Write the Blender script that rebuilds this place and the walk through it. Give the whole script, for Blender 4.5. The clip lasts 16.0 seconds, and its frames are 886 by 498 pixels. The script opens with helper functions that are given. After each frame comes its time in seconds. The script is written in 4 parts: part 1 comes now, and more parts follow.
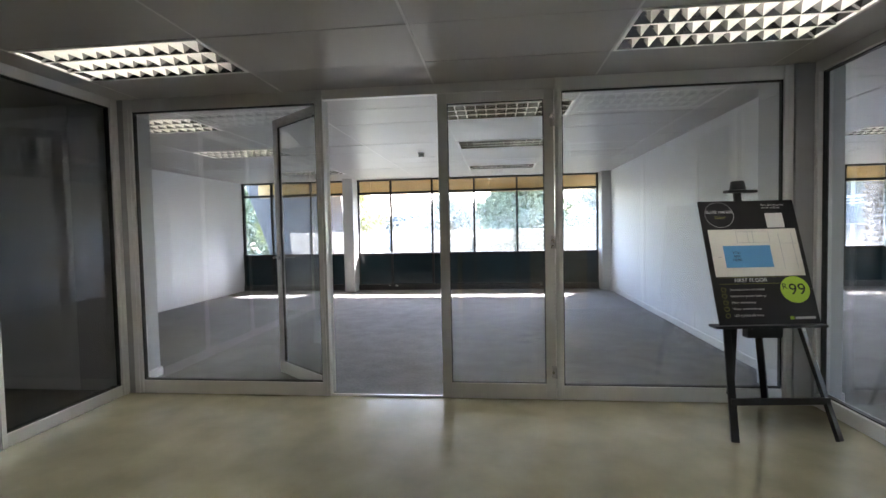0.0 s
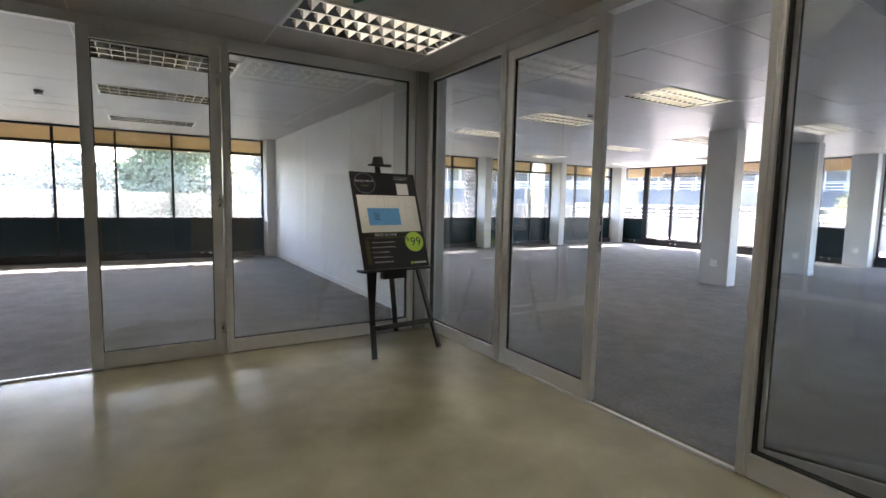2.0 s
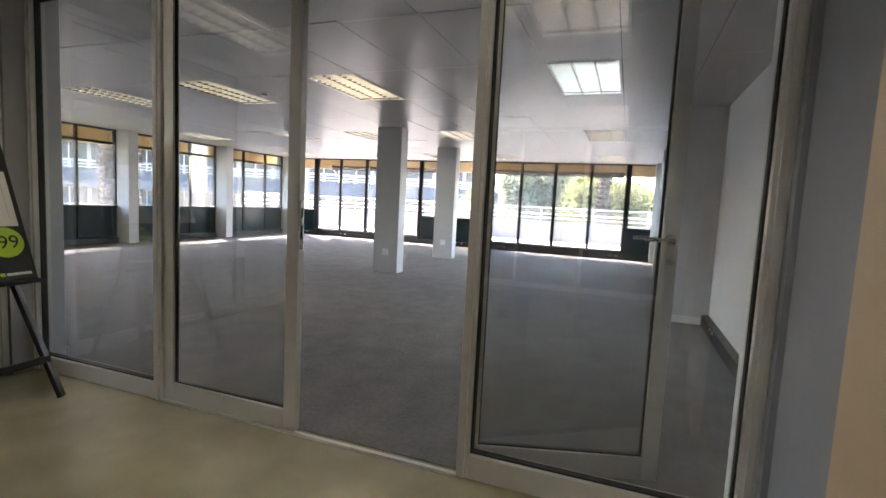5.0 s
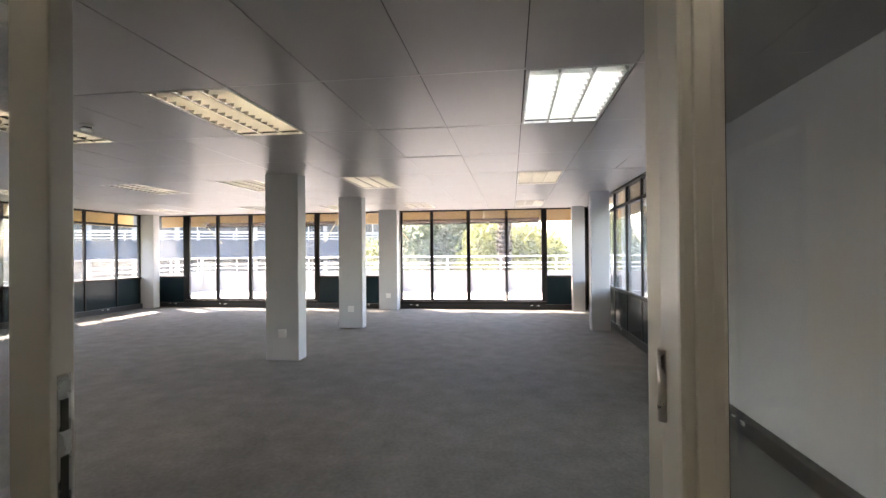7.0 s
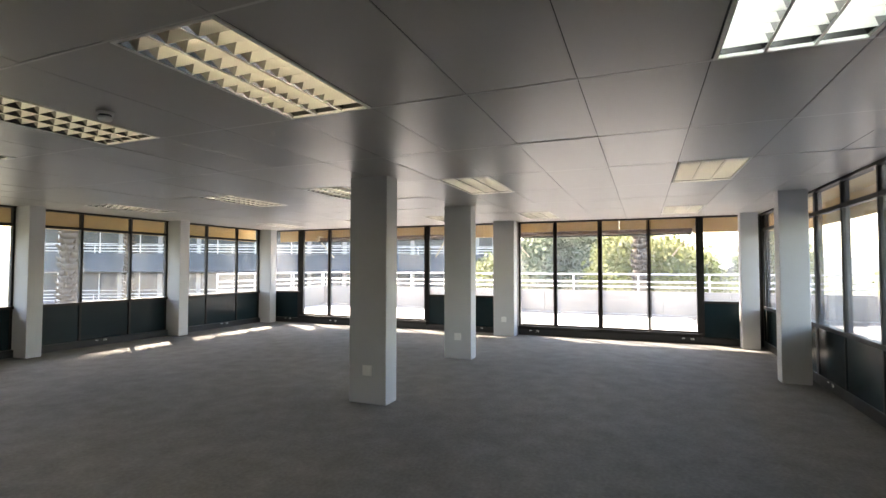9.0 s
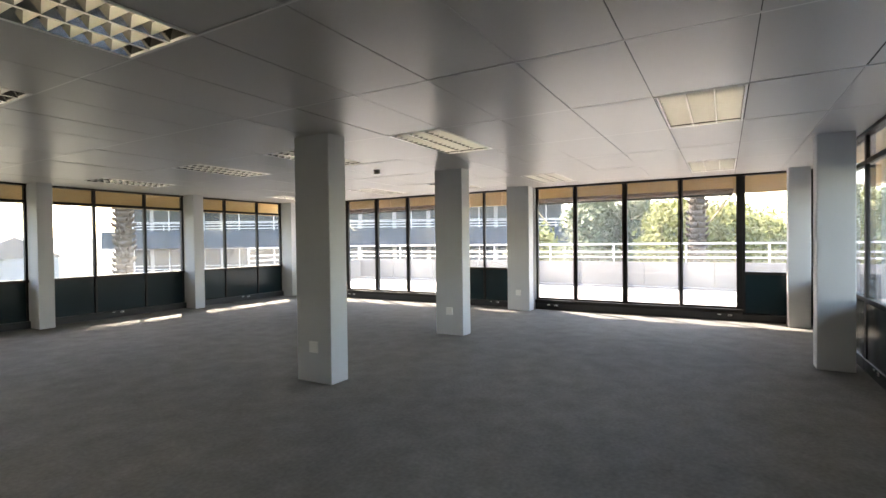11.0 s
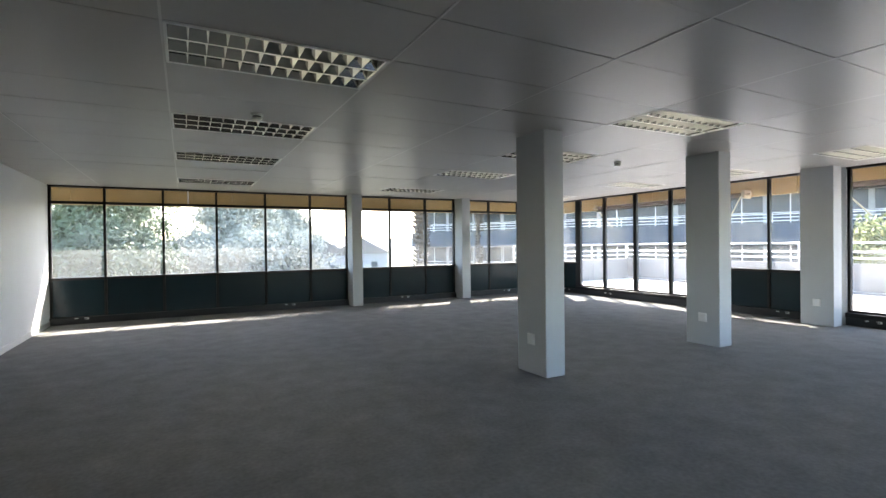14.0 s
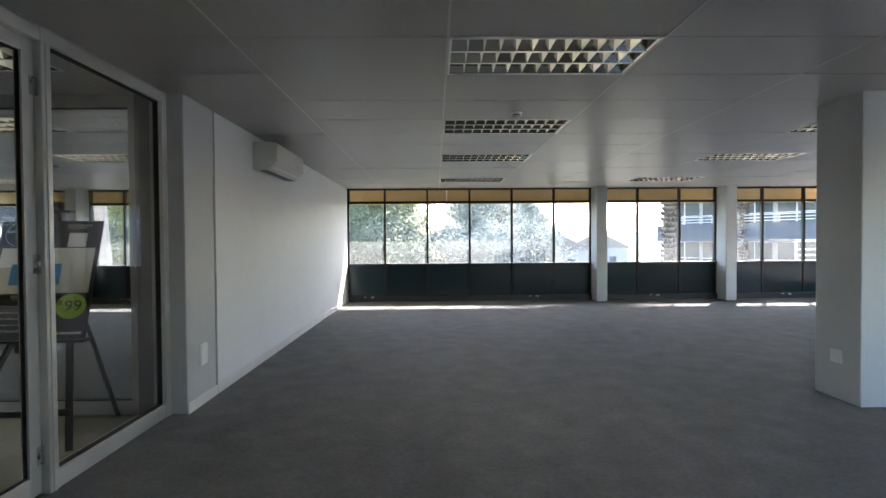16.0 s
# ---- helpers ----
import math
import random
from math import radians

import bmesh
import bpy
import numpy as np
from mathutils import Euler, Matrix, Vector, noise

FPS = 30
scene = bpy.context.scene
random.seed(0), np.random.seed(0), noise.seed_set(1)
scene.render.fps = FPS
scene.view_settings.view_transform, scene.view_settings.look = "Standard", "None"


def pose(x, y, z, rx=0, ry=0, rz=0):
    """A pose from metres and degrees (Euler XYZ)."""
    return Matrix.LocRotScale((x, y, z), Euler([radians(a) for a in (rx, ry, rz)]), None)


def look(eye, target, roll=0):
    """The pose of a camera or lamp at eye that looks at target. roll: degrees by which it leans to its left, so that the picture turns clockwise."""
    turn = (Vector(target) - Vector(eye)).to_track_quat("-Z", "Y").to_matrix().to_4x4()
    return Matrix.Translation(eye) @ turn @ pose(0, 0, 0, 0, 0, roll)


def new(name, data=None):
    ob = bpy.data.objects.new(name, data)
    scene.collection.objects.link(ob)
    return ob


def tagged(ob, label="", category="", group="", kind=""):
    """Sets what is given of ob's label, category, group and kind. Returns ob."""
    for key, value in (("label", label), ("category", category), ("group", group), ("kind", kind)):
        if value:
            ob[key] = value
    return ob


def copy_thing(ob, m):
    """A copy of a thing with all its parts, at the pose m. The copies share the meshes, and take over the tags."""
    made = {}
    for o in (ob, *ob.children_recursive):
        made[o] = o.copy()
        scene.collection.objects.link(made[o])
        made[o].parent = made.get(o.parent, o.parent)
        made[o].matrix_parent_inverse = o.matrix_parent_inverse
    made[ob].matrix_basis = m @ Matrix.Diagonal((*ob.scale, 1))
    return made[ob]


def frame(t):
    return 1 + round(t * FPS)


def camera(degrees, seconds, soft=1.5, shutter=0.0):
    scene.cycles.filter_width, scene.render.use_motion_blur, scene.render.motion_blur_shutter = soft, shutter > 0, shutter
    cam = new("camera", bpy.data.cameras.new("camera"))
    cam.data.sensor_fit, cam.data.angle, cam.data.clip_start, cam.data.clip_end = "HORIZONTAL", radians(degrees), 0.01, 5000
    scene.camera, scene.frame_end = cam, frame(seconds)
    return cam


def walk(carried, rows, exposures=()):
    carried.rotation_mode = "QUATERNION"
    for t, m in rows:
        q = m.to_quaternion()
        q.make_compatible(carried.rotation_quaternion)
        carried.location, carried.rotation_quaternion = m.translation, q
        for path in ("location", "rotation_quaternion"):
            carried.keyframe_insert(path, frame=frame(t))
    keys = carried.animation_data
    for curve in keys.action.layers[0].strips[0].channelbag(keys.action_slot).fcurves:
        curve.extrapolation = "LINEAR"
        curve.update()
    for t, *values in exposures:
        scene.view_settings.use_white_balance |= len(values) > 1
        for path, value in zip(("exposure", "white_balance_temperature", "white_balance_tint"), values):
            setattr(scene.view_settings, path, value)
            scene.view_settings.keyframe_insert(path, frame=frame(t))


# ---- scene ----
cam = camera(84.4, 16.0)
PATH = [
    (0, (0.574, 0.096, 1.373), (0.354, 2.082, 1.29), -1.2),
    (0.5, (0.59, -0.068, 1.358), (0.507, 1.927, 1.236), -0.3),
    (1, (0.596, -0.177, 1.341), (0.768, 1.809, 1.173), 0.4),
    (1.5, (0.539, -0.222, 1.307), (1.11, 1.686, 1.124), 0.4),
    (2, (0.466, -0.281, 1.289), (1.512, 1.412, 1.093), 1.2),
    (2.5, (0.454, -0.319, 1.277), (1.825, 1.124, 1.084), 1.8),
    (3, (0.467, -0.325, 1.264), (2.056, 0.873, 1.069), 2.1),
    (5.5, (1.119, 0.471, 1.286), (3.037, 1.009, 1.107), 2.1),
    (6, (1.531, 0.701, 1.312), (3.496, 1.045, 1.165), 0.9),
    (6.5, (1.876, 0.901, 1.377), (3.856, 1.176, 1.313), 0.1),
    (7, (2.237, 1.108, 1.439), (4.218, 1.386, 1.453), -0.5),
    (7.5, (2.645, 1.212, 1.446), (4.602, 1.619, 1.52), -1.3),
    (8, (2.986, 1.29, 1.495), (4.914, 1.806, 1.611), -0.5),
    (8.5, (3.384, 1.392, 1.512), (5.276, 2.032, 1.617), -0.0),
    (11, (4.821, 0.542, 1.427), (6.554, 1.541, 1.396), -0.7),
    (11.5, (5.086, 0.356, 1.375), (6.895, 1.207, 1.318), 0.8),
    (12, (5.269, 0.23, 1.372), (7.08, 1.077, 1.299), 1.3),
    (12.5, (5.354, 0.089, 1.374), (7.059, 1.133, 1.315), 0.2),
    (13, (5.354, 0.039, 1.374), (6.849, 1.368, 1.343), -0.6),
    (13.5, (5.285, 0.048, 1.372), (6.506, 1.632, 1.349), -1.0),
    (14, (5.252, 0.078, 1.373), (6.189, 1.845, 1.353), -0.7),
    (14.5, (5.202, 0.085, 1.364), (5.846, 1.979, 1.349), -0.6),
    (15, (5.144, 0.111, 1.364), (5.516, 2.077, 1.346), -0.7),
    (15.5, (5.105, 0.122, 1.369), (5.271, 2.114, 1.343), -0.6),
    (16, (5.085, 0.118, 1.363), (5.115, 2.118, 1.327), -0.4),
]
EXPOSURES = [(0.0, 4.93, 6600, 18), (2.0, 4.65, 7000, 20), (3.0, 4.45, 7150, 17), (5.5, 4.52, 7600, 21), (6.5, 4.28, 7850, 21), (7.5, 3.92, 8100, 19), (8.5, 3.64, 8100, 16), (11.0, 3.56, 8050, 14), (12.5, 3.6, 7850, 13), (14.0, 3.5, 7000, 11), (16.0, 3.66, 6900, 13)]
walk(cam, [(t, look(eye, target, roll)) for t, eye, target, roll in PATH], EXPOSURES)

# ---- light ----
SUN_WAY = Vector((-0.62, -1.0, -1.03))
world = bpy.data.worlds.new("sky")
scene.world = world
world.use_nodes = True
wn = world.node_tree.nodes
sky = wn.new("ShaderNodeTexSky")
sky.sky_type, sky.sun_disc = "NISHITA", False
sky.sun_elevation, sky.sun_rotation = radians(41), radians(32)
wn["Background"].inputs["Strength"].default_value = 0.15
world.node_tree.links.new(sky.outputs[0], wn["Background"].inputs["Color"])
sun = new("sun", bpy.data.lights.new("sun", "SUN"))
sun.data.energy, sun.data.angle, sun.data.color = 3.4, radians(0.5), (1, 0.95, 0.87)
sun.matrix_basis = look((0, 0, 30), Vector((0, 0, 30)) + SUN_WAY)

# ---- materials ----


def mat(name, color, rough=0.5, metal=0.0, vary=0.0, scale=8.0, bump=0.0, bscale=60.0, tint=None, spec=0.5, stretch=(1, 1, 1), rand=0.0):
    """Principled surface with two scales of colour variation and fine relief."""
    m = bpy.data.materials.new(name)
    m.use_nodes = True
    nt = m.node_tree
    n, l = nt.nodes, nt.links
    b = n["Principled BSDF"]
    b.inputs["Base Color"].default_value = (*color, 1)
    b.inputs["Roughness"].default_value = rough
    b.inputs["Metallic"].default_value = metal
    b.inputs["Specular IOR Level"].default_value = spec
    tc = n.new("ShaderNodeTexCoord")
    mp = n.new("ShaderNodeMapping")
    mp.inputs["Scale"].default_value = stretch
    l.new(tc.outputs["Object"], mp.inputs[0])
    if vary:
        big = n.new("ShaderNodeTexNoise")
        big.inputs["Scale"].default_value, big.inputs["Detail"].default_value = scale * 0.12, 4
        fine = n.new("ShaderNodeTexNoise")
        fine.inputs["Scale"].default_value, fine.inputs["Detail"].default_value = scale, 6
        l.new(mp.outputs[0], big.inputs[0]), l.new(mp.outputs[0], fine.inputs[0])
        add = n.new("ShaderNodeMath")
        add.operation = "ADD"
        l.new(big.outputs[0], add.inputs[0]), l.new(fine.outputs[0], add.inputs[1])
        half = n.new("ShaderNodeMapRange")
        half.inputs[1].default_value, half.inputs[2].default_value = 0.6, 1.4
        half.inputs[3].default_value, half.inputs[4].default_value = 0, 1
        l.new(add.outputs[0], half.inputs[0])
        mix = n.new("ShaderNodeMix")
        mix.data_type = "RGBA"
        dark = tint or tuple(c * (1 - vary) for c in color)
        mix.inputs[6].default_value = (*dark, 1)
        mix.inputs[7].default_value = (*[min(1, c * (1 + vary * 0.6)) for c in color], 1)
        l.new(half.outputs[0], mix.inputs[0])
        out = mix.outputs[2]
        if rand:
            info = n.new("ShaderNodeObjectInfo")
            hsv = n.new("ShaderNodeHueSaturation")
            rr = n.new("ShaderNodeMapRange")
            rr.inputs[3].default_value, rr.inputs[4].default_value = 1 - rand, 1 + rand
            l.new(info.outputs["Random"], rr.inputs[0])
            l.new(rr.outputs[0], hsv.inputs["Value"]), l.new(out, hsv.inputs["Color"])
            out = hsv.outputs[0]
        l.new(out, b.inputs["Base Color"])
        rg = n.new("ShaderNodeMapRange")
        rg.inputs[3].default_value, rg.inputs[4].default_value = max(0.02, rough * 0.8), min(1, rough * 1.2)
        l.new(fine.outputs[0], rg.inputs[0]), l.new(rg.outputs[0], b.inputs["Roughness"])
    if bump:
        bn = n.new("ShaderNodeTexNoise")
        bn.inputs["Scale"].default_value, bn.inputs["Detail"].default_value = bscale, 5
        l.new(mp.outputs[0], bn.inputs[0])
        bp = n.new("ShaderNodeBump")
        bp.inputs["Strength"].default_value, bp.inputs["Distance"].default_value = bump, 0.01
        l.new(bn.outputs[0], bp.inputs["Height"]), l.new(bp.outputs[0], b.inputs["Normal"])
    return m


def glass_mat(name, tint, gloss, dust=0.0):
    """Thin pane: clear through, mirror by Fresnel."""
    m = bpy.data.materials.new(name)
    m.use_nodes = True
    n, l = m.node_tree.nodes, m.node_tree.links
    n.remove(n["Principled BSDF"])
    t = n.new("ShaderNodeBsdfTransparent")
    t.inputs[0].default_value = (*tint, 1)
    g = n.new("ShaderNodeBsdfGlossy")
    g.inputs["Roughness"].default_value = 0.01
    lw = n.new("ShaderNodeLayerWeight")
    lw.inputs[0].default_value = 0.5
    pw = n.new("ShaderNodeMath")
    pw.operation, pw.inputs[1].default_value = "POWER", 5
    l.new(lw.outputs["Facing"], pw.inputs[0])
    f = n.new("ShaderNodeMapRange")
    f.inputs[3].default_value, f.inputs[4].default_value = gloss, 0.9
    l.new(pw.outputs[0], f.inputs[0])
    mx = n.new("ShaderNodeMixShader")
    l.new(f.outputs[0], mx.inputs[0]), l.new(t.outputs[0], mx.inputs[1]), l.new(g.outputs[0], mx.inputs[2])
    last = mx
    if dust:
        d = n.new("ShaderNodeBsdfTranslucent")
        d.inputs[0].default_value = (0.8, 0.85, 0.9, 1)
        tc = n.new("ShaderNodeTexCoord")
        no = n.new("ShaderNodeTexNoise")
        no.inputs["Scale"].default_value, no.inputs["Detail"].default_value = 1.7, 5
        l.new(tc.outputs["Object"], no.inputs[0])
        mr = n.new("ShaderNodeMapRange")
        mr.inputs[1].default_value, mr.inputs[2].default_value = 0.3, 0.75
        mr.inputs[3].default_value, mr.inputs[4].default_value = dust * 0.4, dust
        l.new(no.outputs[0], mr.inputs[0])
        last = n.new("ShaderNodeMixShader")
        l.new(mr.outputs[0], last.inputs[0]), l.new(mx.outputs[0], last.inputs[1]), l.new(d.outputs[0], last.inputs[2])
    l.new(last.outputs[0], n["Material Output"].inputs[0])
    return m


def glow_mat(name, color, strength):
    m = bpy.data.materials.new(name)
    m.use_nodes = True
    b = m.node_tree.nodes["Principled BSDF"]
    b.inputs["Base Color"].default_value = (0.8, 0.8, 0.8, 1)
    b.inputs["Emission Color"].default_value = (*color, 1)
    b.inputs["Emission Strength"].default_value = strength
    return m


CARPET = mat("grey loop carpet", (0.198, 0.199, 0.197), 0.95, vary=0.32, scale=34, bump=0.9, bscale=160, spec=0.15)
SCREED = mat("polished cement screed", (0.41, 0.385, 0.265), 0.17, vary=0.3, scale=3, bump=0.05, bscale=5, tint=(0.26, 0.25, 0.165))
SCREED.node_tree.nodes["Principled BSDF"].inputs["Coat Weight"].default_value = 0.9
SCREED.node_tree.nodes["Principled BSDF"].inputs["Coat Roughness"].default_value = 0.06
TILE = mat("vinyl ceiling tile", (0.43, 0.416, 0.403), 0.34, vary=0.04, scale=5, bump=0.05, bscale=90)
TBAR = mat("ceiling grid bar", (0.62, 0.61, 0.59), 0.4, vary=0.05, scale=9)
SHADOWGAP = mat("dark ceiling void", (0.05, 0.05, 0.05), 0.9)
PLASTER = mat("white wall paint", (0.83, 0.84, 0.85), 0.6, vary=0.035, scale=2.5, bump=0.06, bscale=45)
COLPAINT = mat("grey-white column paint", (0.56, 0.57, 0.575), 0.55, vary=0.04, scale=3, bump=0.08, bscale=30)
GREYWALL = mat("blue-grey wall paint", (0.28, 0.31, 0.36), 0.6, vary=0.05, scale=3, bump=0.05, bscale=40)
CORNERGREY = mat("grey for shaded corner and joint", (0.33, 0.33, 0.33), 0.6, vary=0.06, scale=3)
WHITEWOOD = mat("white skirting paint", (0.8, 0.8, 0.79), 0.45, vary=0.05, scale=6)
ALU = mat("silver aluminium section", (0.7, 0.7, 0.68), 0.36, metal=0.4, vary=0.018, scale=5, stretch=(1, 1, 0.15))
DARKALU = mat("bronze-black window section", (0.014, 0.013, 0.012), 0.5, vary=0.2, scale=7, spec=0.25)
SPANDREL = mat("blue-black spandrel panel", (0.008, 0.022, 0.028), 0.22, vary=0.15, scale=4, rand=0.12, spec=0.3)
BLACKTRUNK = mat("black trunking", (0.013, 0.013, 0.014), 0.45, vary=0.2, scale=7)
RUBBER = mat("black rubber gasket", (0.025, 0.025, 0.024), 0.7)
PLASTIC = mat("white plastic", (0.85, 0.85, 0.83), 0.4, vary=0.03, scale=10)
ACWHITE = mat("off-white air conditioner shell", (0.62, 0.62, 0.59), 0.35, vary=0.03, scale=6)
GREYPLASTIC = mat("grey plastic slot", (0.12, 0.12, 0.13), 0.5)
LOUVRE = mat("satin aluminium louvre", (0.82, 0.81, 0.77), 0.4, metal=0.3, vary=0.04, scale=20)
# Reflectors and tray are coloured dark so the cells look shaded from across.
MIRRORBLADE = mat("mirror aluminium, darkened", (0.27, 0.27, 0.265), 0.1, metal=1.0, vary=0.03, scale=20)
TRAY = mat("luminaire tray, darkened", (0.035, 0.035, 0.035), 0.35, metal=0.6, vary=0.1, scale=10)
LITTUBE = glow_mat("cool white fluorescent tube", (0.72, 0.9, 1.0), 3.6)
WARMTUBE = glow_mat("warm fluorescent tube", (1.0, 0.93, 0.72), 1.6)
OFFICETUBE = glow_mat("yellowed fluorescent tube", (1.0, 0.96, 0.83), 1.6)
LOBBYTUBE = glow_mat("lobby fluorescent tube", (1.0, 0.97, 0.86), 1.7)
STEEL = mat("brushed steel", (0.55, 0.55, 0.55), 0.28, metal=1.0, vary=0.08, scale=30)
BEIGE = mat("beige door paint", (0.52, 0.42, 0.3), 0.5, vary=0.08, scale=4, bump=0.05, bscale=50)
GRIMY = mat("grimy hinge paint", (0.48, 0.38, 0.26), 0.45, vary=0.25, scale=60, bump=0.1, bscale=90)
DARKTRIM = mat("dark brown trim", (0.03, 0.02, 0.016), 0.5, vary=0.2, scale=6)
EASELBLACK = mat("black stained wood", (0.015, 0.015, 0.016), 0.42, vary=0.25, scale=18, bump=0.08, bscale=60, stretch=(1, 1, 0.1))
BOARDBLACK = mat("black printed board", (0.012, 0.012, 0.013), 0.3)
PAPER = mat("cream printed plan", (0.72, 0.71, 0.64), 0.5, vary=0.02, scale=4)
PRINTBLUE = mat("blue print", (0.1, 0.32, 0.58), 0.45)
PRINTGREEN = mat("lime print", (0.42, 0.62, 0.06), 0.45)
PRINTWHITE = mat("white print", (0.72, 0.72, 0.7), 0.45)
PRINTGREY = mat("grey print", (0.4, 0.4, 0.4), 0.5)
PRINTGOLD = mat("olive print", (0.3, 0.3, 0.08), 0.5)
CANVAS = mat("tan beam paint", (0.6, 0.43, 0.2), 0.7, vary=0.1, scale=2.5, bump=0.05, bscale=30)
ROLLCLOTH = mat("brown awning cloth", (0.16, 0.11, 0.08), 0.85, vary=0.15, scale=6)
CREAM = mat("cream metal", (0.6, 0.5, 0.32), 0.5, vary=0.08, scale=8)
GLASS = glass_mat("clear partition glass", (0.95, 0.965, 0.97), 0.085)
# The tint carries part of the unlit room's darkness.
DARKGLASS = glass_mat("partition glass darkened for the unlit room", (0.82, 0.83, 0.82), 0.07)
WGLASS = glass_mat("dusty window glass", (0.93, 0.94, 0.95), 0.025, dust=0.05)
NGLASS = glass_mat("sunlit dusty window glass", (0.93, 0.94, 0.95), 0.025, dust=0.048)
PARAPET = mat("painted parapet", (0.21, 0.2, 0.19), 0.75, vary=0.12, scale=3, bump=0.15, bscale=25)
PAVING = mat("pale terrace paving", (0.52, 0.5, 0.475), 0.8, vary=0.12, scale=5, bump=0.1, bscale=30, rand=0.08)
RAILWHITE = mat("white painted rail", (0.7, 0.7, 0.7), 0.4, vary=0.05, scale=9)
BUILDBLUE = mat("blue-grey cladding", (0.03, 0.045, 0.066), 0.5, vary=0.12, scale=1.2)
BUILDWHITE = mat("pale render", (0.34, 0.34, 0.34), 0.7, vary=0.08, scale=1.5)
FARGLASS = mat("far window glass", (0.04, 0.05, 0.06), 0.3, spec=0.3, vary=0.2, scale=0.6)
GRASS = mat("dry ground", (0.075, 0.08, 0.045), 0.95, vary=0.3, scale=0.8, bump=0.2, bscale=4)
ASPHALT = mat("asphalt", (0.06, 0.06, 0.062), 0.9, vary=0.2, scale=2)
BARK = mat("palm bark", (0.085, 0.062, 0.045), 0.9, vary=0.4, scale=9, bump=0.6, bscale=14)
LEAF = mat("green leaves", (0.115, 0.15, 0.08), 0.7, vary=0.45, scale=3, rand=0.15)
# Paler and greyer than LEAF: outdoor haze is mixed into the colour.
HAZELEAF = mat("leaves paled for haze", (0.29, 0.31, 0.26), 0.8, vary=0.4, scale=3, rand=0.1)
LEAFY = mat("yellow-green leaves", (0.24, 0.25, 0.07), 0.8, vary=0.4, scale=3, rand=0.15)
PYLON = mat("weathered grey concrete", (0.085, 0.085, 0.09), 0.85, vary=0.2, scale=2, bump=0.15, bscale=12)
SIGNGREEN = mat("green sign plastic", (0.01, 0.1, 0.045), 0.4)
# Distance haze is part of this blue-grey colour.
HILL = mat("wooded hill with haze in the colour", (0.13, 0.15, 0.16), 0.95, vary=0.25, scale=0.05)
ROOFTILE = mat("roof sheet", (0.2, 0.17, 0.15), 0.7, vary=0.15, scale=2)

# ---- mesh helpers ----
ORIGIN = {}


def box(bm, x0, x1, y0, y1, z0, z1):
    v = [bm.verts.new((x, y, z)) for z in (z0, z1) for y in (y0, y1) for x in (x0, x1)]
    for f in ((0, 2, 3, 1), (4, 5, 7, 6), (0, 1, 5, 4), (2, 6, 7, 3), (0, 4, 6, 2), (1, 3, 7, 5)):
        bm.faces.new([v[i] for i in f])
    return v


def cyl(bm, a, b, r, n=12, r2=None, caps=True):
    a, b = Vector(a), Vector(b)
    q = (b - a).to_track_quat("Z", "Y")
    r2 = r if r2 is None else r2
    lo = [bm.verts.new(a + q @ Vector((r * math.cos(i * math.tau / n), r * math.sin(i * math.tau / n), 0))) for i in range(n)]
    hi = [bm.verts.new(b + q @ Vector((r2 * math.cos(i * math.tau / n), r2 * math.sin(i * math.tau / n), 0))) for i in range(n)]
    for i in range(n):
        f = bm.faces.new((lo[i], lo[(i + 1) % n], hi[(i + 1) % n], hi[i]))
        f.smooth = True
    if caps:
        bm.faces.new(lo[::-1]), bm.faces.new(hi)


def beam(bm, a, b, w, d):
    """A square bar from a to b, w across and d deep."""
    a, b = Vector(a), Vector(b)
    q = (b - a).to_track_quat("Z", "Y")
    c = [(-w / 2, -d / 2), (w / 2, -d / 2), (w / 2, d / 2), (-w / 2, d / 2)]
    lo = [bm.verts.new(a + q @ Vector((x, y, 0))) for x, y in c]
    hi = [bm.verts.new(b + q @ Vector((x, y, 0))) for x, y in c]
    for i in range(4):
        bm.faces.new((lo[i], lo[(i + 1) % 4], hi[(i + 1) % 4], hi[i]))
    bm.faces.new(lo[::-1]), bm.faces.new(hi)


def prism(bm, outline, y0, y1):
    """An x-z outline (counter-clockwise) drawn out along y."""
    a = [bm.verts.new((x, y0, z)) for x, z in outline]
    b = [bm.verts.new((x, y1, z)) for x, z in outline]
    k = len(outline)
    for i in range(k):
        bm.faces.new((a[i], a[(i + 1) % k], b[(i + 1) % k], b[i]))
    bm.faces.new(a[::-1]), bm.faces.new(b)


def disc(bm, x, z, r, y, n=40):
    bm.faces.new([bm.verts.new((x + r * math.cos(i * math.tau / n), y, z + r * math.sin(i * math.tau / n))) for i in range(n)])


def mesh_of(name, bm, material, origin=(0, 0, 0), bev=0.0):
    bmesh.ops.recalc_face_normals(bm, faces=bm.faces[:])
    if bev:
        bmesh.ops.bevel(bm, geom=bm.edges[:], offset=bev, segments=2, affect="EDGES", profile=0.6)
    o = Vector(origin)
    for v in bm.verts:
        v.co -= o
    me = bpy.data.meshes.new(name)
    bm.to_mesh(me)
    bm.free()
    me.materials.append(material)
    return me


def thing(name, origin, label, category, group="", kind=""):
    """An Empty at the thing's base, to hold its parts."""
    ob = new(name)
    ob.empty_display_size = 0.1
    ob.location = origin
    ORIGIN[ob] = Vector(origin)
    return tagged(ob, label, category, group, kind)


def part(name, bm, material, parent, label="", bev=0.0):
    """One mesh under a thing or a part, drawn in the thing's first coordinates."""
    ob = new(name, mesh_of(name, bm, material, ORIGIN[parent], bev))
    ORIGIN[ob] = ORIGIN[parent]
    ob.parent = parent
    return tagged(ob, label)


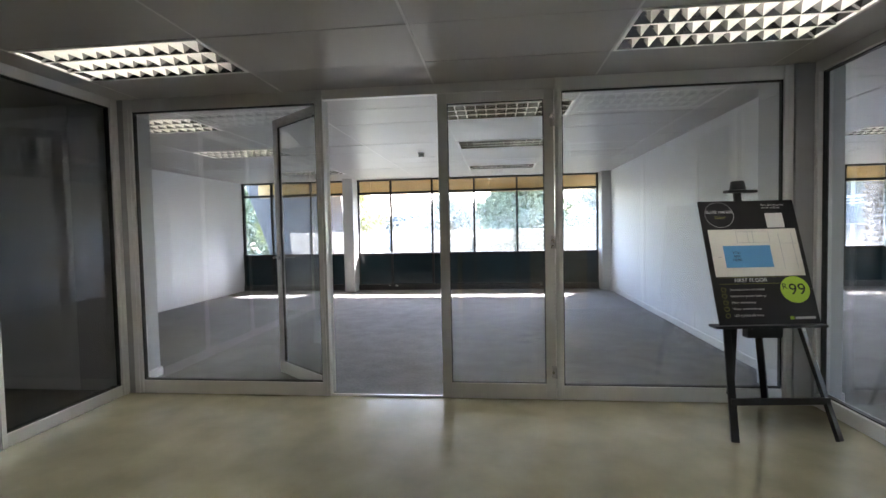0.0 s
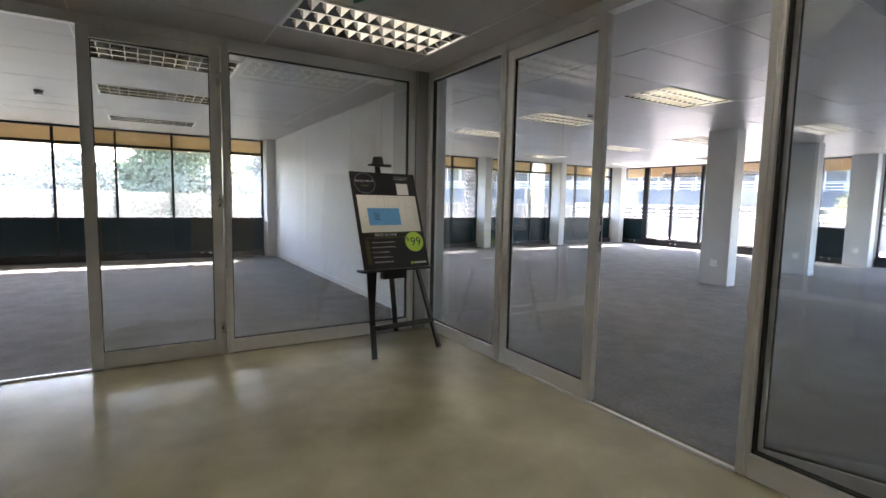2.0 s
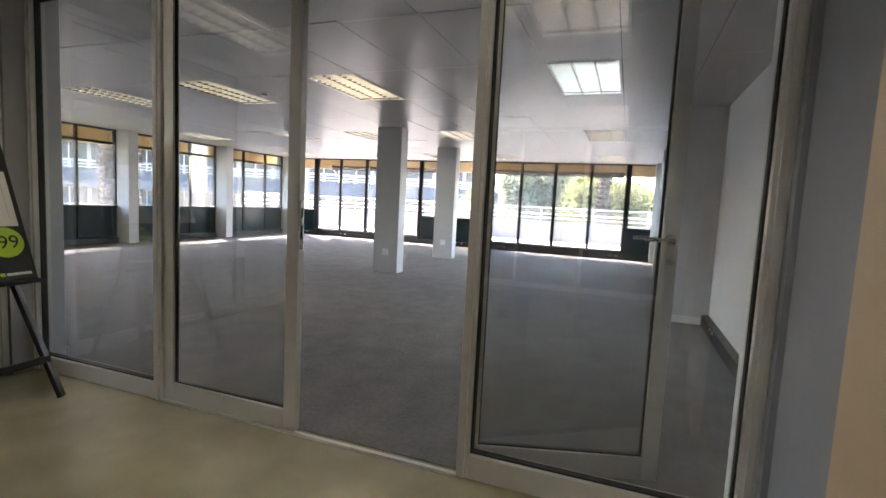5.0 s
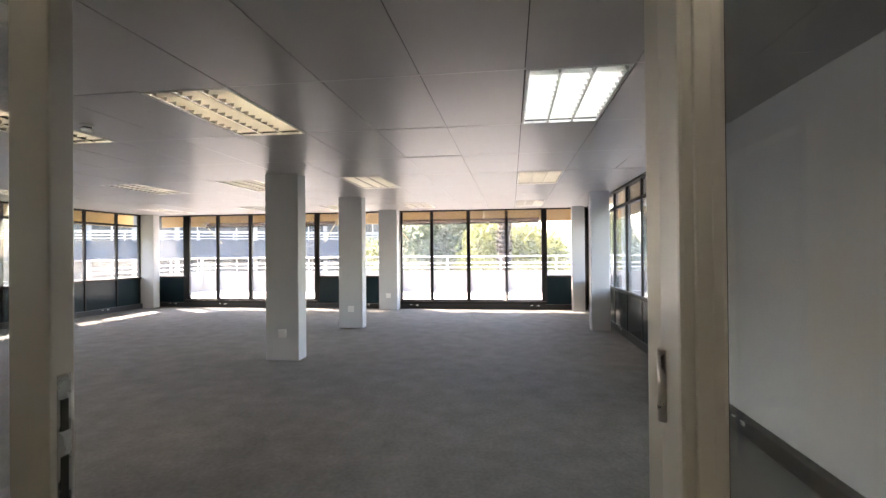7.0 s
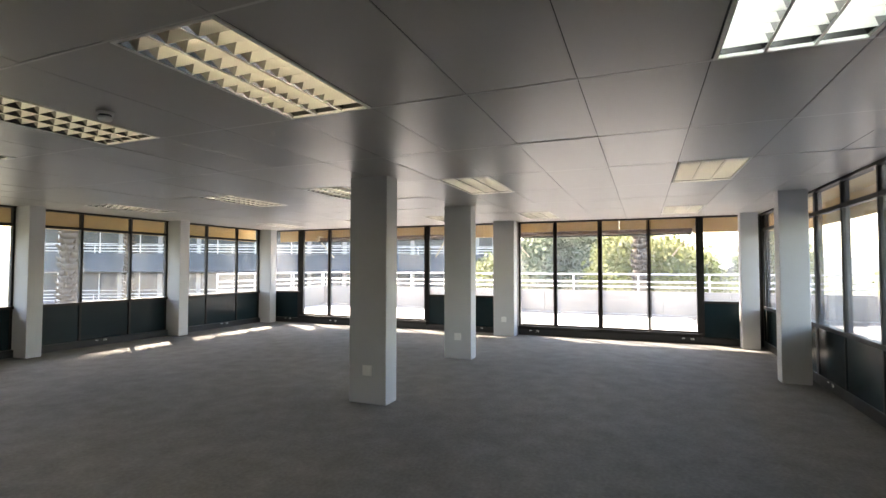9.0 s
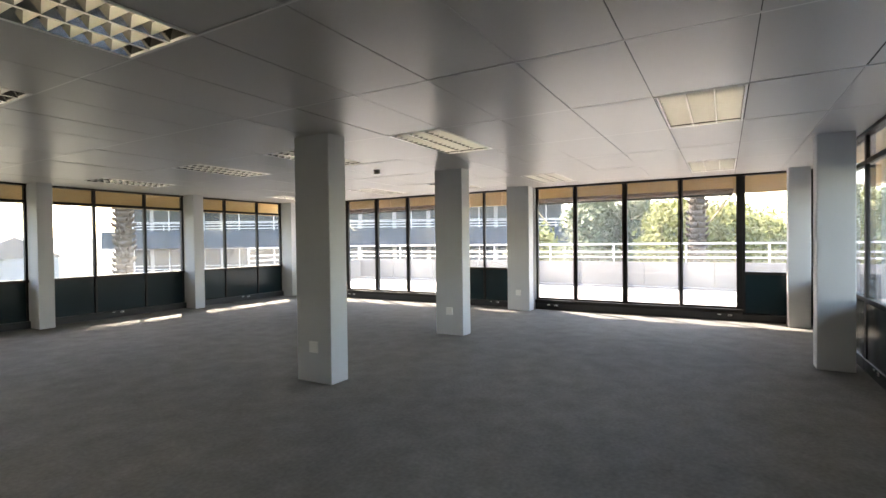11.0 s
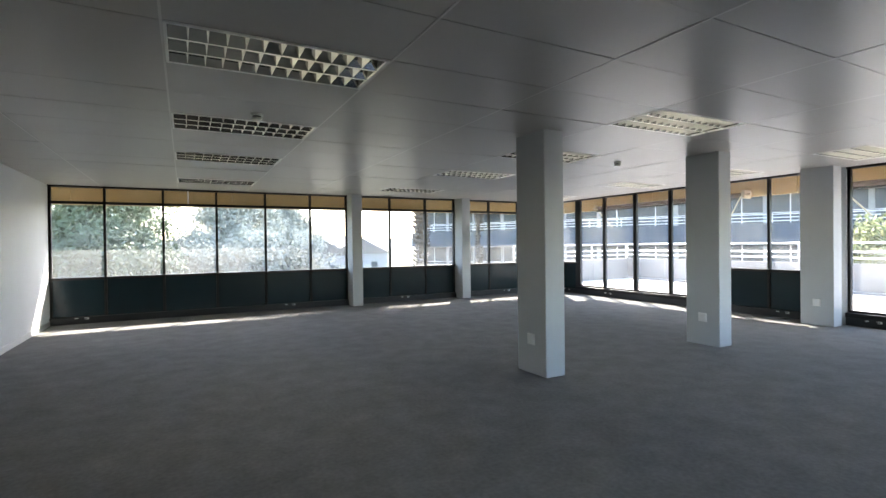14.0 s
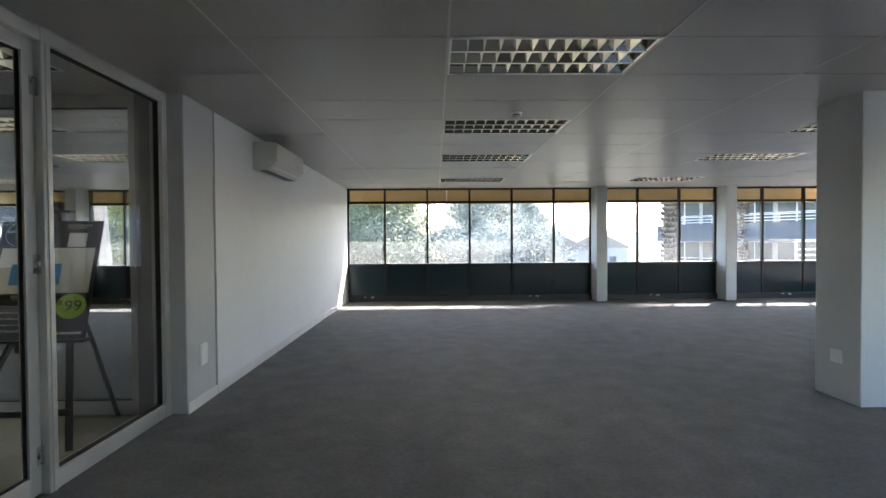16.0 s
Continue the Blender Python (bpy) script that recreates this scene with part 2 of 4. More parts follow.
def solo(name, bm, material, label, category, group="", kind="", bev=0.0):
    """A thing of one mesh, with its origin at the middle of its base."""
    lo = Vector([min(v.co[i] for v in bm.verts) for i in range(3)])
    hi = Vector([max(v.co[i] for v in bm.verts) for i in range(3)])
    o = Vector(((lo.x + hi.x) / 2, (lo.y + hi.y) / 2, lo.z))
    ob = new(name, mesh_of(name, bm, material, o, bev))
    ob.location = o
    ORIGIN[ob] = o
    return tagged(ob, label, category, group, kind)


def boxes(*rows):
    bm = bmesh.new()
    for r in rows:
        box(bm, *r)
    return bm


H = 2.52          # ceiling
NY, EX, SY = 11.11, 14.67, -0.77   # window planes
LY = 4.015          # glazed wall to the north of the lobby
LX = 2.938         # glazed wall to the east of the lobby
WX = -2.66        # glazed wall to the west of the lobby
R2W = -5.4        # west wall of the northern room
STRUCT = "structure"

# ---- floors ----
solo("floor_office", boxes((2.96, EX + 0.1, SY - 0.1, NY + 0.1, -0.2, 0)), CARPET, "worn dark grey loop-pile carpet", "floor", kind=STRUCT)
solo("floor_north_room", boxes((R2W, 2.96, LY + 0.02, NY + 0.1, -0.2, 0)), CARPET, "dark grey carpet of the northern room", "floor", kind=STRUCT)
solo("floor_lobby", boxes((WX, 2.96, -0.47, LY + 0.02, -0.2, -0.004)), SCREED, "polished yellow-grey cement screed floor", "floor", kind=STRUCT)
solo("floor_west_room", boxes((R2W, WX, -0.47, LY + 0.02, -0.2, -0.006)), CARPET, "dark carpet of the unlit room", "floor", kind=STRUCT)
solo("floor_passage", boxes((-1.2, 2.4, -3.0, -0.47, -0.2, -0.004)), SCREED, "cement floor of the passage", "floor", kind=STRUCT)


# ---- ceilings ----
def ceiling(name, x0, x1, y0, y1, gx, gy, lights, label):
    """Lay-in tiles with a thin gap on a grid of bars, with holes for the luminaires; one mesh."""
    mx, my = 1.2533, 0.634
    bm = bmesh.new()
    xs = [x0] + [gx + mx * k for k in range(-12, 13) if x0 + 0.02 < gx + mx * k < x1 - 0.02] + [x1]
    ys = [y0] + [gy + my * k for k in range(-24, 25) if y0 + 0.02 < gy + my * k < y1 - 0.02] + [y1]
    for a, b in zip(xs, xs[1:]):
        for c, d in zip(ys, ys[1:]):
            if any(abs((a + b) / 2 - lx) < 0.3 and abs((c + d) / 2 - ly) < 0.2 for lx, ly in lights):
                continue
            dz = random.uniform(-0.0015, 0.0015)
            vs = box(bm, a + 0.006, b - 0.006, c + 0.003, d - 0.003, H + 0.001 + dz, H + 0.02)
            tx, ty = random.gauss(0, 0.0012), random.gauss(0, 0.0008)
            for k, v in enumerate(vs[:4]):
                v.co.z += abs(tx) * 0.5 + (tx if k % 2 else 0) + (ty if k > 1 else 0)
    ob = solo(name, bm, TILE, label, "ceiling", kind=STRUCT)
    me = ob.data
    me.materials.append(TBAR), me.materials.append(SHADOWGAP)
    grid = bmesh.new()
    grid.from_mesh(me)
    o = ob.location
    start = len(grid.faces)
    for x in xs:
        box(grid, x - 0.0065 - o.x, x + 0.0065 - o.x, y0 - o.y, y1 - o.y, H - 0.0005 - o.z, H + 0.03 - o.z)
    mid = len(grid.faces)
    box(grid, x0 - o.x, x1 - o.x, y0 - o.y, y1 - o.y, H + 0.2 - o.z, H + 0.35 - o.z)
    for y in ys[1:-1]:
        box(grid, x0 - o.x, x1 - o.x, y - 0.011 - o.y, y + 0.011 - o.y, H + 0.0065 - o.z, H + 0.03 - o.z)
    grid.faces.ensure_lookup_table()
    for i, f in enumerate(grid.faces):
        f.material_index = 0 if i < start else (1 if i < mid else 2)
    grid.normal_update()
    grid.to_mesh(me)
    grid.free()
    return ob


MX, MY = 1.2533, 0.634
OFF_LIGHTS = [(5.165 + 3 * MX * i + MX / 2, 0.385 + MY * (k + 0.5)) for i in range(3) for k in (0, 4, 7, 10, 14)]
ROOM_LIGHTS = [(x + MX / 2, y + MY / 2) for x in (0.06, -3.70) for y in (4.69, 6.59, 9.13)]
LOBBY_LIGHTS = [(x + MX / 2, y + MY / 2) for x in (1.345, -2.415) for y in (2.845, 2.845 - 4 * MY)]
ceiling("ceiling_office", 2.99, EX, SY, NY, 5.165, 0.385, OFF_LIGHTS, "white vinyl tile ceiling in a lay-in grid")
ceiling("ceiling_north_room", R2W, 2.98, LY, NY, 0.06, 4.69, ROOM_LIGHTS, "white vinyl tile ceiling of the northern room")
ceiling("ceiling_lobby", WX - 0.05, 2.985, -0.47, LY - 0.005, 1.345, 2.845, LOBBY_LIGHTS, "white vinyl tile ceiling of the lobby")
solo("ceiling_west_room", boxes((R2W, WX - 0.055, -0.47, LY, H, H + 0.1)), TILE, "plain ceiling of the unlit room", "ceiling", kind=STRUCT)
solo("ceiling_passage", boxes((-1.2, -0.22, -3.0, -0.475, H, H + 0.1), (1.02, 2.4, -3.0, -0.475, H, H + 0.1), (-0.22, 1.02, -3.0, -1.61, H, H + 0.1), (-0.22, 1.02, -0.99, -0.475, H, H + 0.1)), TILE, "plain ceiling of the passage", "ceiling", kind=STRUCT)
solo("roof_slab", boxes((R2W - 0.3, EX + 0.05, -3.3, NY + 0.05, H + 0.4, H + 0.7)), PARAPET, "concrete roof slab over the ceilings", "roof", kind=STRUCT)

# ---- solid walls ----
solo("wall_divider", boxes((2.975, 3.113, 4.522, NY, 0, H + 0.2)), PLASTER, "smooth white painted dividing wall", "wall", kind=STRUCT)
solo("wall_south", boxes((2.99, 7.17, SY - 0.2, -0.735, 0, H + 0.2)), PLASTER, "white painted wall beside the windows", "wall", kind=STRUCT)
solo("wall_lobby_end", boxes((2.84, 2.99, SY - 0.2, -0.302, 0, H + 0.2)), GREYWALL, "grey painted wall end beside the glazing", "wall", kind=STRUCT)
solo("wall_return", boxes((2.99, 3.06, -0.735, -0.232, 0, H + 0.1)), PLASTER, "white painted wall return beside the glazing", "wall", kind=STRUCT, bev=0.004)
solo("wall_lobby_south", boxes((1.21, 2.84, -0.47, -0.325, 0, H + 0.2), (WX - 0.1, -0.1, -0.47, -0.325, 0, H + 0.2), (-0.1, 1.21, -0.47, -0.325, 2.13, H + 0.2)),
     GREYWALL, "blue-grey painted lobby wall with a doorway", "wall", kind=STRUCT)
for row in ((-1.3, -1.2, -3.1, -0.475, 0, H), (2.4, 2.5, -3.1, -0.475, 0, H), (-1.2, 2.4, -3.1, -3.0, 0, H)):
    solo("wall_passage", boxes(row), GREYWALL, "grey painted wall of the passage", "wall", kind=STRUCT)
solo("wall_room_west", boxes((R2W - 0.2, R2W, LY + 0.1, NY + 0.05, 0, H + 0.2)), PLASTER, "white painted wall of the northern room", "wall", kind=STRUCT)
solo("wall_room_south", boxes((R2W, -3.129, LY + 0.02, LY + 0.15, 0, H + 0.2)), PLASTER, "white wall behind the column", "wall", kind=STRUCT)
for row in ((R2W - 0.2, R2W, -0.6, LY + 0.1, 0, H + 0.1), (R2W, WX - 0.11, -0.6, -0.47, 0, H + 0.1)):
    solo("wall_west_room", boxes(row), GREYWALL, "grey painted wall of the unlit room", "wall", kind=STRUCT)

# Added strip draws the shadow line of the joint in grey.
solo("shadow_joint_strip", boxes((2.99, 3.118, 4.498, 4.525, 0, H)), CORNERGREY, "grey strip drawing the shadow joint between column and wall", "joint", kind=STRUCT)

# ---- columns ----


def column(x0, x1, y0, y1, label, group="concrete columns", plate=True):
    c = thing("column", ((x0 + x1) / 2, (y0 + y1) / 2, 0), label, "column", group, STRUCT)
    part("shaft", boxes((x0, x1, y0, y1, 0, H + 0.1)), COLPAINT, c, bev=0.012)
    return c


def wall_plate(x, y, z, face, w=0.115, h=0.115):
    """A blank square outlet plate; face: the way it looks."""
    p = thing("outlet_plate", (x, y, z), "blank white plastic outlet plate on the column", "outlet plate", "outlet plates")
    dx, dy = face
    def slab(a, t0, t1):
        bm = bmesh.new()
        if dx:
            box(bm, min(x + dx * t0, x + dx * t1), max(x + dx * t0, x + dx * t1), y - a * w / 2, y + a * w / 2, z - a * h / 2, z + a * h / 2)
        else:
            box(bm, x - a * w / 2, x + a * w / 2, min(y + dy * t0, y + dy * t1), max(y + dy * t0, y + dy * t1), z - a * h / 2, z + a * h / 2)
        return bm
    part("back_box", slab(1.0, 0, 0.012), PLASTIC, p, bev=0.003)
    part("cover", slab(0.86, 0.0125, 0.019), PLASTIC, p, bev=0.002)
    return p


for cx in (8.47, 11.31, 14.19):
    column(cx, cx + 0.25, 3.948, 4.42, "rectangular grey-white painted column standing on carpet")
    wall_plate(cx, 4.18, 0.365, (-1, 0))
for cx in (8.59, 11.435, 14.235, -2.83):
    column(cx, cx + 0.235, 10.70, NY + 0.02, "grey-white painted column against the window wall")
column(2.78, 2.974, 10.72, NY + 0.02, "grey-white column at the end of the dividing wall")
column(11.355, 11.595, -0.645, -0.312, "grey-white column standing just before the southern windows")
column(7.17, 7.42, SY - 0.02, -0.312, "grey-white column at the end of the white wall")
column(14.215, 14.46, -0.62, -0.33, "grey-white column in the window corner")
column(2.765, 3.115, 3.99, 4.5, "grey-white column beside the glazed lobby wall")
column(-3.15, -2.72, 4.025, 4.5, "grey-white column beyond the lobby glazing")
wall_plate(3.115, 4.25, 0.42, (1, 0), 0.12, 0.18)
wall_plate(-2.72, 4.27, 0.42, (1, 0), 0.12, 0.18)

# ---- skirting ----
solo("skirting_divider", boxes((3.115, 3.129, 4.512, NY, 0, 0.085)), WHITEWOOD, "white painted skirting along the dividing wall", "skirting", kind=STRUCT, bev=0.003)
solo("skirting_column", boxes((3.115, 3.129, 3.985, 4.498, 0, 0.085)), WHITEWOOD, "white painted skirting at the column", "skirting", kind=STRUCT, bev=0.003)
solo("skirting_room_east", boxes((2.961, 2.975, 4.512, 10.72, 0, 0.085)), WHITEWOOD, "white painted skirting in the northern room", "skirting", kind=STRUCT, bev=0.003)
solo("skirting_room_west", boxes((R2W, R2W + 0.014, LY + 0.15, NY, 0, 0.085)), WHITEWOOD, "white painted skirting along the far wall", "skirting", kind=STRUCT, bev=0.003)
solo("skirting_far_column", boxes((-2.72, -2.706, 4.025, 4.5, 0, 0.085), (-3.15, -2.706, 4.5, 4.514, 0, 0.085)), WHITEWOOD, "white painted skirting round the column", "skirting", kind=STRUCT, bev=0.003)
solo("skirting_end_column", boxes((7.156, 7.17, -0.735, -0.298, 0, 0.08), (7.17, 7.42, -0.312, -0.298, 0, 0.08)), WHITEWOOD, "grey-white skirting round the column foot", "skirting", kind=STRUCT, bev=0.003)


def double_socket(x, y, z, rot):
    """A pair of small outlets in the trunking, looking to -y before the turn."""
    s = thing("trunking_socket", (0, 0, 0), "small white outlets set in black trunking", "socket", "trunking sockets")
    part("blank_slot", boxes((-0.1, -0.045, -0.006, 0, 0.012, 0.024)), PLASTIC, s, bev=0.002)
    part("socket_face", boxes((0.05, 0.115, -0.008, 0, -0.006, 0.026)), PLASTIC, s, bev=0.003)
    part("socket_insert", boxes((0.052, 0.095, -0.0095, -0.0085, 0.0, 0.018)), GREYPLASTIC, s)
    s.matrix_basis = pose(x, y, z, 0, 0, rot)


# ---- window walls ----
def wbox(side, u0, u1, v0, v1, z0, z1):
    """A box in a window wall: u along it, v outwards from its plane."""
    if side == "N":
        return (u0, u1, NY + v0, NY + v1, z0, z1)
    if side == "S":
        return (u0, u1, SY - v1, SY - v0, z0, z1)
    return (EX + v0, EX + v1, u0, u1, z0, z1)


SILL, TRANSOM = 0.825, 2.215
SILL_SOUTH = 0.755
window_count = [0]


def window_wall(side, cuts, heavy=(), low=False, transom=True, label=""):
    """Panes between cuts; low: glazed to near the floor like a sliding door, with no spandrel."""
    window_count[0] += 1
    u0, u1 = cuts[0], cuts[-1]
    south = side == "S"
    sill, lip, foot = (SILL_SOUTH, -0.024, -0.03) if south else (SILL, -0.06, -0.08)
    base = wbox(side, u0, u1, 0, 0, 0, 0)
    w = thing("window_%d" % window_count[0], ((base[0] + base[1]) / 2, (base[2] + base[3]) / 2, 0), label, "window", "window walls", STRUCT)
    for i, u in enumerate(cuts):
        hw = 0.045 if u in heavy else 0.021
        a, b = (u, u + 2 * hw) if i == 0 else ((u - 2 * hw, u) if i == len(cuts) - 1 else (u - hw, u + hw))
        part("mullion", boxes(wbox(side, a, b, -0.02, 0.06, 0.0 if not low else 0.17, H)), DARKALU, w, bev=0.003)
    bottom = 0.2 if low else sill
    for a, b in zip(cuts, cuts[1:]):
        a, b = a + 0.026, b - 0.026
        if low:
            f = 0.014
            part("sash", boxes(wbox(side, a, b, -0.03, 0.02, 0.2, 0.2 + 0.035), wbox(side, a, a + f, -0.03, 0.02, 0.235, H - 0.04),
                               wbox(side, b - f, b, -0.03, 0.02, 0.235, H - 0.04)), DARKALU, w)
        else:
            part("spandrel", boxes(wbox(side, a, b, -0.012 if south else 0.0, 0.05, 0.12, sill - 0.03)), SPANDREL, w, bev=0.004)
        top = H - 0.03 if not transom else TRANSOM - 0.025
        part("pane", boxes(wbox(side, a, b, -0.003, 0.003, bottom + 0.02, top)), NGLASS if side == "N" else WGLASS, w)
        if transom:
            part("upper_pane", boxes(wbox(side, a, b, -0.003, 0.003, TRANSOM + 0.025, H - 0.03)), WGLASS, w)
    if low:
        for u in heavy:
            if u not in (u0, u1):
                part("pull_handle", boxes(wbox(side, u - 0.03, u + 0.03, -0.045, -0.02, 1.0, 1.14)), DARKALU, w, bev=0.006)
        part("threshold", boxes(wbox(side, u0, u1, -0.11, 0.1, 0.13, 0.2)), DARKALU, w, bev=0.006)
        part("kick_panel", boxes(wbox(side, u0, u1, -0.09, 0.1, 0.0, 0.13)), BLACKTRUNK, w, bev=0.004)
    else:
        part("sill_rail", boxes(wbox(side, u0, u1, lip, 0.07, sill - 0.03, sill + 0.02)), DARKALU, w, bev=0.004)
        part("trunking", boxes(wbox(side, u0, u1, foot, -0.0, 0.0, 0.125)), BLACKTRUNK, w, bev=0.006)
        part("outer_panel", boxes(wbox(side, u0, u1, 0.06, 0.1, 0.0, sill - 0.03)), DARKALU, w)
    if transom:
        part("transom", boxes(wbox(side, u0, u1, -0.018, 0.055, TRANSOM - 0.025, TRANSOM + 0.025)), DARKALU, w, bev=0.003)
    if south and len(cuts) > 3:
        part("latch", boxes(wbox(side, cuts[2] - 0.11, cuts[2] - 0.05, -0.05, -0.018, TRANSOM + 0.0, TRANSOM + 0.035)), BLACKTRUNK, w, bev=0.004)
    part("head", boxes(wbox(side, u0, u1, -0.05, 0.06, H - 0.03, H + 0.15)), DARKALU, w)
    return w


NCUT = [3.952 + 0.9505 * k for k in range(11)]
BAND = "dark framed window band above blue-black spandrel panels"
window_wall("N", [3.115] + NCUT[:5] + [8.6], label=BAND)
window_wall("N", [8.815] + NCUT[6:8] + [11.445], label=BAND)
window_wall("N", [11.66] + NCUT[9:11] + [14.245], label=BAND)
window_wall("N", [14.46, EX + 0.05], label=BAND)
window_wall("N", [R2W] + [2.93 - 0.951 * k for k in range(8, 6, -1)] + [-2.82], label=BAND)
window_wall("N", [-2.605] + [2.93 - 0.951 * k for k in range(5, 0, -1)] + [2.79], label=BAND)
window_wall("E", [10.03, NY - 0.05], heavy=(10.03,), transom=False, label="narrow dark framed window beside the glazed doors")
window_wall("E", [6.22, 7.19, 8.14, 9.09, 10.03], heavy=(6.22, 8.14, 10.03), low=True, transom=False, label="dark framed sliding glass doors to the terrace")
window_wall("E", [4.41, 5.16, 6.22], heavy=(), transom=False, label="dark framed window above dark spandrels")
window_wall("E", [0.276, 1.235, 2.196, 3.14, 3.96], heavy=(0.276, 2.196), low=True, transom=False, label="dark framed sliding glass doors to the terrace")
window_wall("E", [SY + 0.06, 0.276], transom=False, label="narrow dark framed corner window")
solo("pier_east", boxes((14.62, EX + 0.1, 3.96, 4.41, 0, H + 0.2)), COLPAINT, "painted pier between the glazed doors", "wall", kind=STRUCT)
SCUT = [7.75 + 0.949 * k for k in range(8)]
window_wall("S", [7.41] + SCUT[:5], label=BAND)
window_wall("S", SCUT[4:] + [EX - 0.05], label=BAND)
for y0, y1 in ((NY - 0.05, NY + 0.1), (SY - 0.1, SY + 0.06)):
    solo("corner_post", boxes((EX - 0.05, EX + 0.1, y0, y1, 0, H + 0.2)), DARKALU, "dark metal post at the window corner", "post", kind=STRUCT)
solo("skirting_trunking_south", boxes((3.062, 7.155, -0.735, -0.655, 0, 0.125)), BLACKTRUNK, "black cable trunking along the white wall", "trunking", kind=STRUCT, bev=0.006)
for x in (3.58, 7.27, 10.0, 13.0, -3.5, -1.8, 1.6):
    double_socket(x, NY - 0.081, 0.085, 0)
for y in (8.9, 4.9, 3.6, 0.55, 10.4):
    double_socket(EX - 0.112 if y in (8.9, 3.6, 0.55) else EX - 0.081, y, 0.085, -90)
for x in (11.05, 9.0):
    double_socket(x, SY + 0.031, 0.085, 180)
double_socket(6.4, -0.654, 0.085, 180)

# ---- luminaires ----


def luminaire(tube):
    """Recessed fitting, three troughs of eleven cells, origin at the middle of its face."""
    g = thing("ceiling_light", (0, 0, 0), "recessed fluorescent ceiling light glowing cool white" if tube is LITTUBE else "recessed fluorescent ceiling light with low-glare aluminium louvres",
              "ceiling light", "recessed ceiling lights")
    L, W, f = 1.236, 0.618, 0.016
    part("frame", boxes((-L / 2, L / 2, -W / 2, -W / 2 + f, -0.004, 0.012), (-L / 2, L / 2, W / 2 - f, W / 2, -0.004, 0.012),
                        (-L / 2, -L / 2 + f, -W / 2 + f, W / 2 - f, -0.004, 0.012), (L / 2 - f, L / 2, -W / 2 + f, W / 2 - f, -0.004, 0.012)), PLASTIC, g)
    a, b = L / 2 - f, W / 2 - f
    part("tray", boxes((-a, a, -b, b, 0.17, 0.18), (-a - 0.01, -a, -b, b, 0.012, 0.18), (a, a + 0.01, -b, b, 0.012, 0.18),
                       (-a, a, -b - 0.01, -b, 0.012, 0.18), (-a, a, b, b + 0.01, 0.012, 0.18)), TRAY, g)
    step = 2 * b / 3
    # mirror reflectors with a curved flank between the troughs
    flank = [(0.004, 0.0), (0.021, 0.045), (0.047, 0.1)]
    for i in range(4):
        y = -b + step * i
        left = [] if i == 0 else [(-p, q) for p, q in flank]
        right = [] if i == 3 else flank
        outline = (right or [(0.0, 0.0), (0.0, 0.1)]) + (left or [(0.0, 0.0), (0.0, 0.1)])[::-1]
        bm = bmesh.new()
        va = [bm.verts.new((-a, y + p, q)) for p, q in outline]
        vb = [bm.verts.new((a, y + p, q)) for p, q in outline]
        k = len(outline)
        for j in range(k):
            bm.faces.new((va[j], va[(j + 1) % k], vb[(j + 1) % k], vb[j]))
        bm.faces.new(va[::-1]), bm.faces.new(vb)
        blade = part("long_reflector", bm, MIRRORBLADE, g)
        if 0 < i < 3:
            part("lip", boxes((-a, a, y - 0.006, y + 0.006, -0.003, 0.0)), LOUVRE, blade)
    for k in range(1, 12):
        x = -a + 2 * a * k / 12
        for i in range(3):
            y = -b + step * i
            bm = bmesh.new()
            prism(bm, [(x - 0.0012, 0.002), (x + 0.0012, 0.002), (x + 0.007, 0.06), (x - 0.007, 0.06)], y + 0.005, y + step - 0.005)
            part("cross_blade", bm, LOUVRE, g)
    for i in range(3):
        bm = bmesh.new()
        y = -b + step * (i + 0.5)
        cyl(bm, (-a + 0.02, y, 0.138), (a - 0.02, y, 0.138), 0.015, 10)
        part("tube", bm, tube, g)
    return g


first = luminaire(WARMTUBE)
spots = [s for s in OFF_LIGHTS if s[0] < 7] + ROOM_LIGHTS
lit_spot = OFF_LIGHTS[0]
spots = [s for s in spots if s != lit_spot]
first.location = (*spots[0], H)
for s in spots[1:]:
    copy_thing(first, pose(*s, H))
bright = luminaire(OFFICETUBE)
far_spots = [s for s in OFF_LIGHTS if s[0] > 7]
bright.location = (*far_spots[0], H)
for s in far_spots[1:]:
    copy_thing(bright, pose(*s, H))
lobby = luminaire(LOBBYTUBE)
# Unseen passage fitting, added to light the door jamb.
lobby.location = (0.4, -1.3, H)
for s in LOBBY_LIGHTS:
    copy_thing(lobby, pose(*s, H))
luminaire(LITTUBE).location = (*lit_spot, H)


def smoke_detector(x, y):
    s = thing("smoke_detector", (x, y, H), "round white plastic smoke detector on the ceiling", "smoke detector", "smoke detectors")
    for name, r0, r1, z0, z1, m in (("base", 0.052, 0.05, H + 0.001, H - 0.018, PLASTIC), ("neck", 0.036, 0.036, H - 0.018, H - 0.032, GREYPLASTIC), ("cap", 0.046, 0.036, H - 0.032, H - 0.055, PLASTIC)):
        bm = bmesh.new()
        cyl(bm, (x, y, z0), (x, y, z1), r0, 24, r1)
        part(name, bm, m, s)


for x, y in ((5.83, 4.585), (10.8, 5.135), (-0.55, 7.5)):
    smoke_detector(x, y)

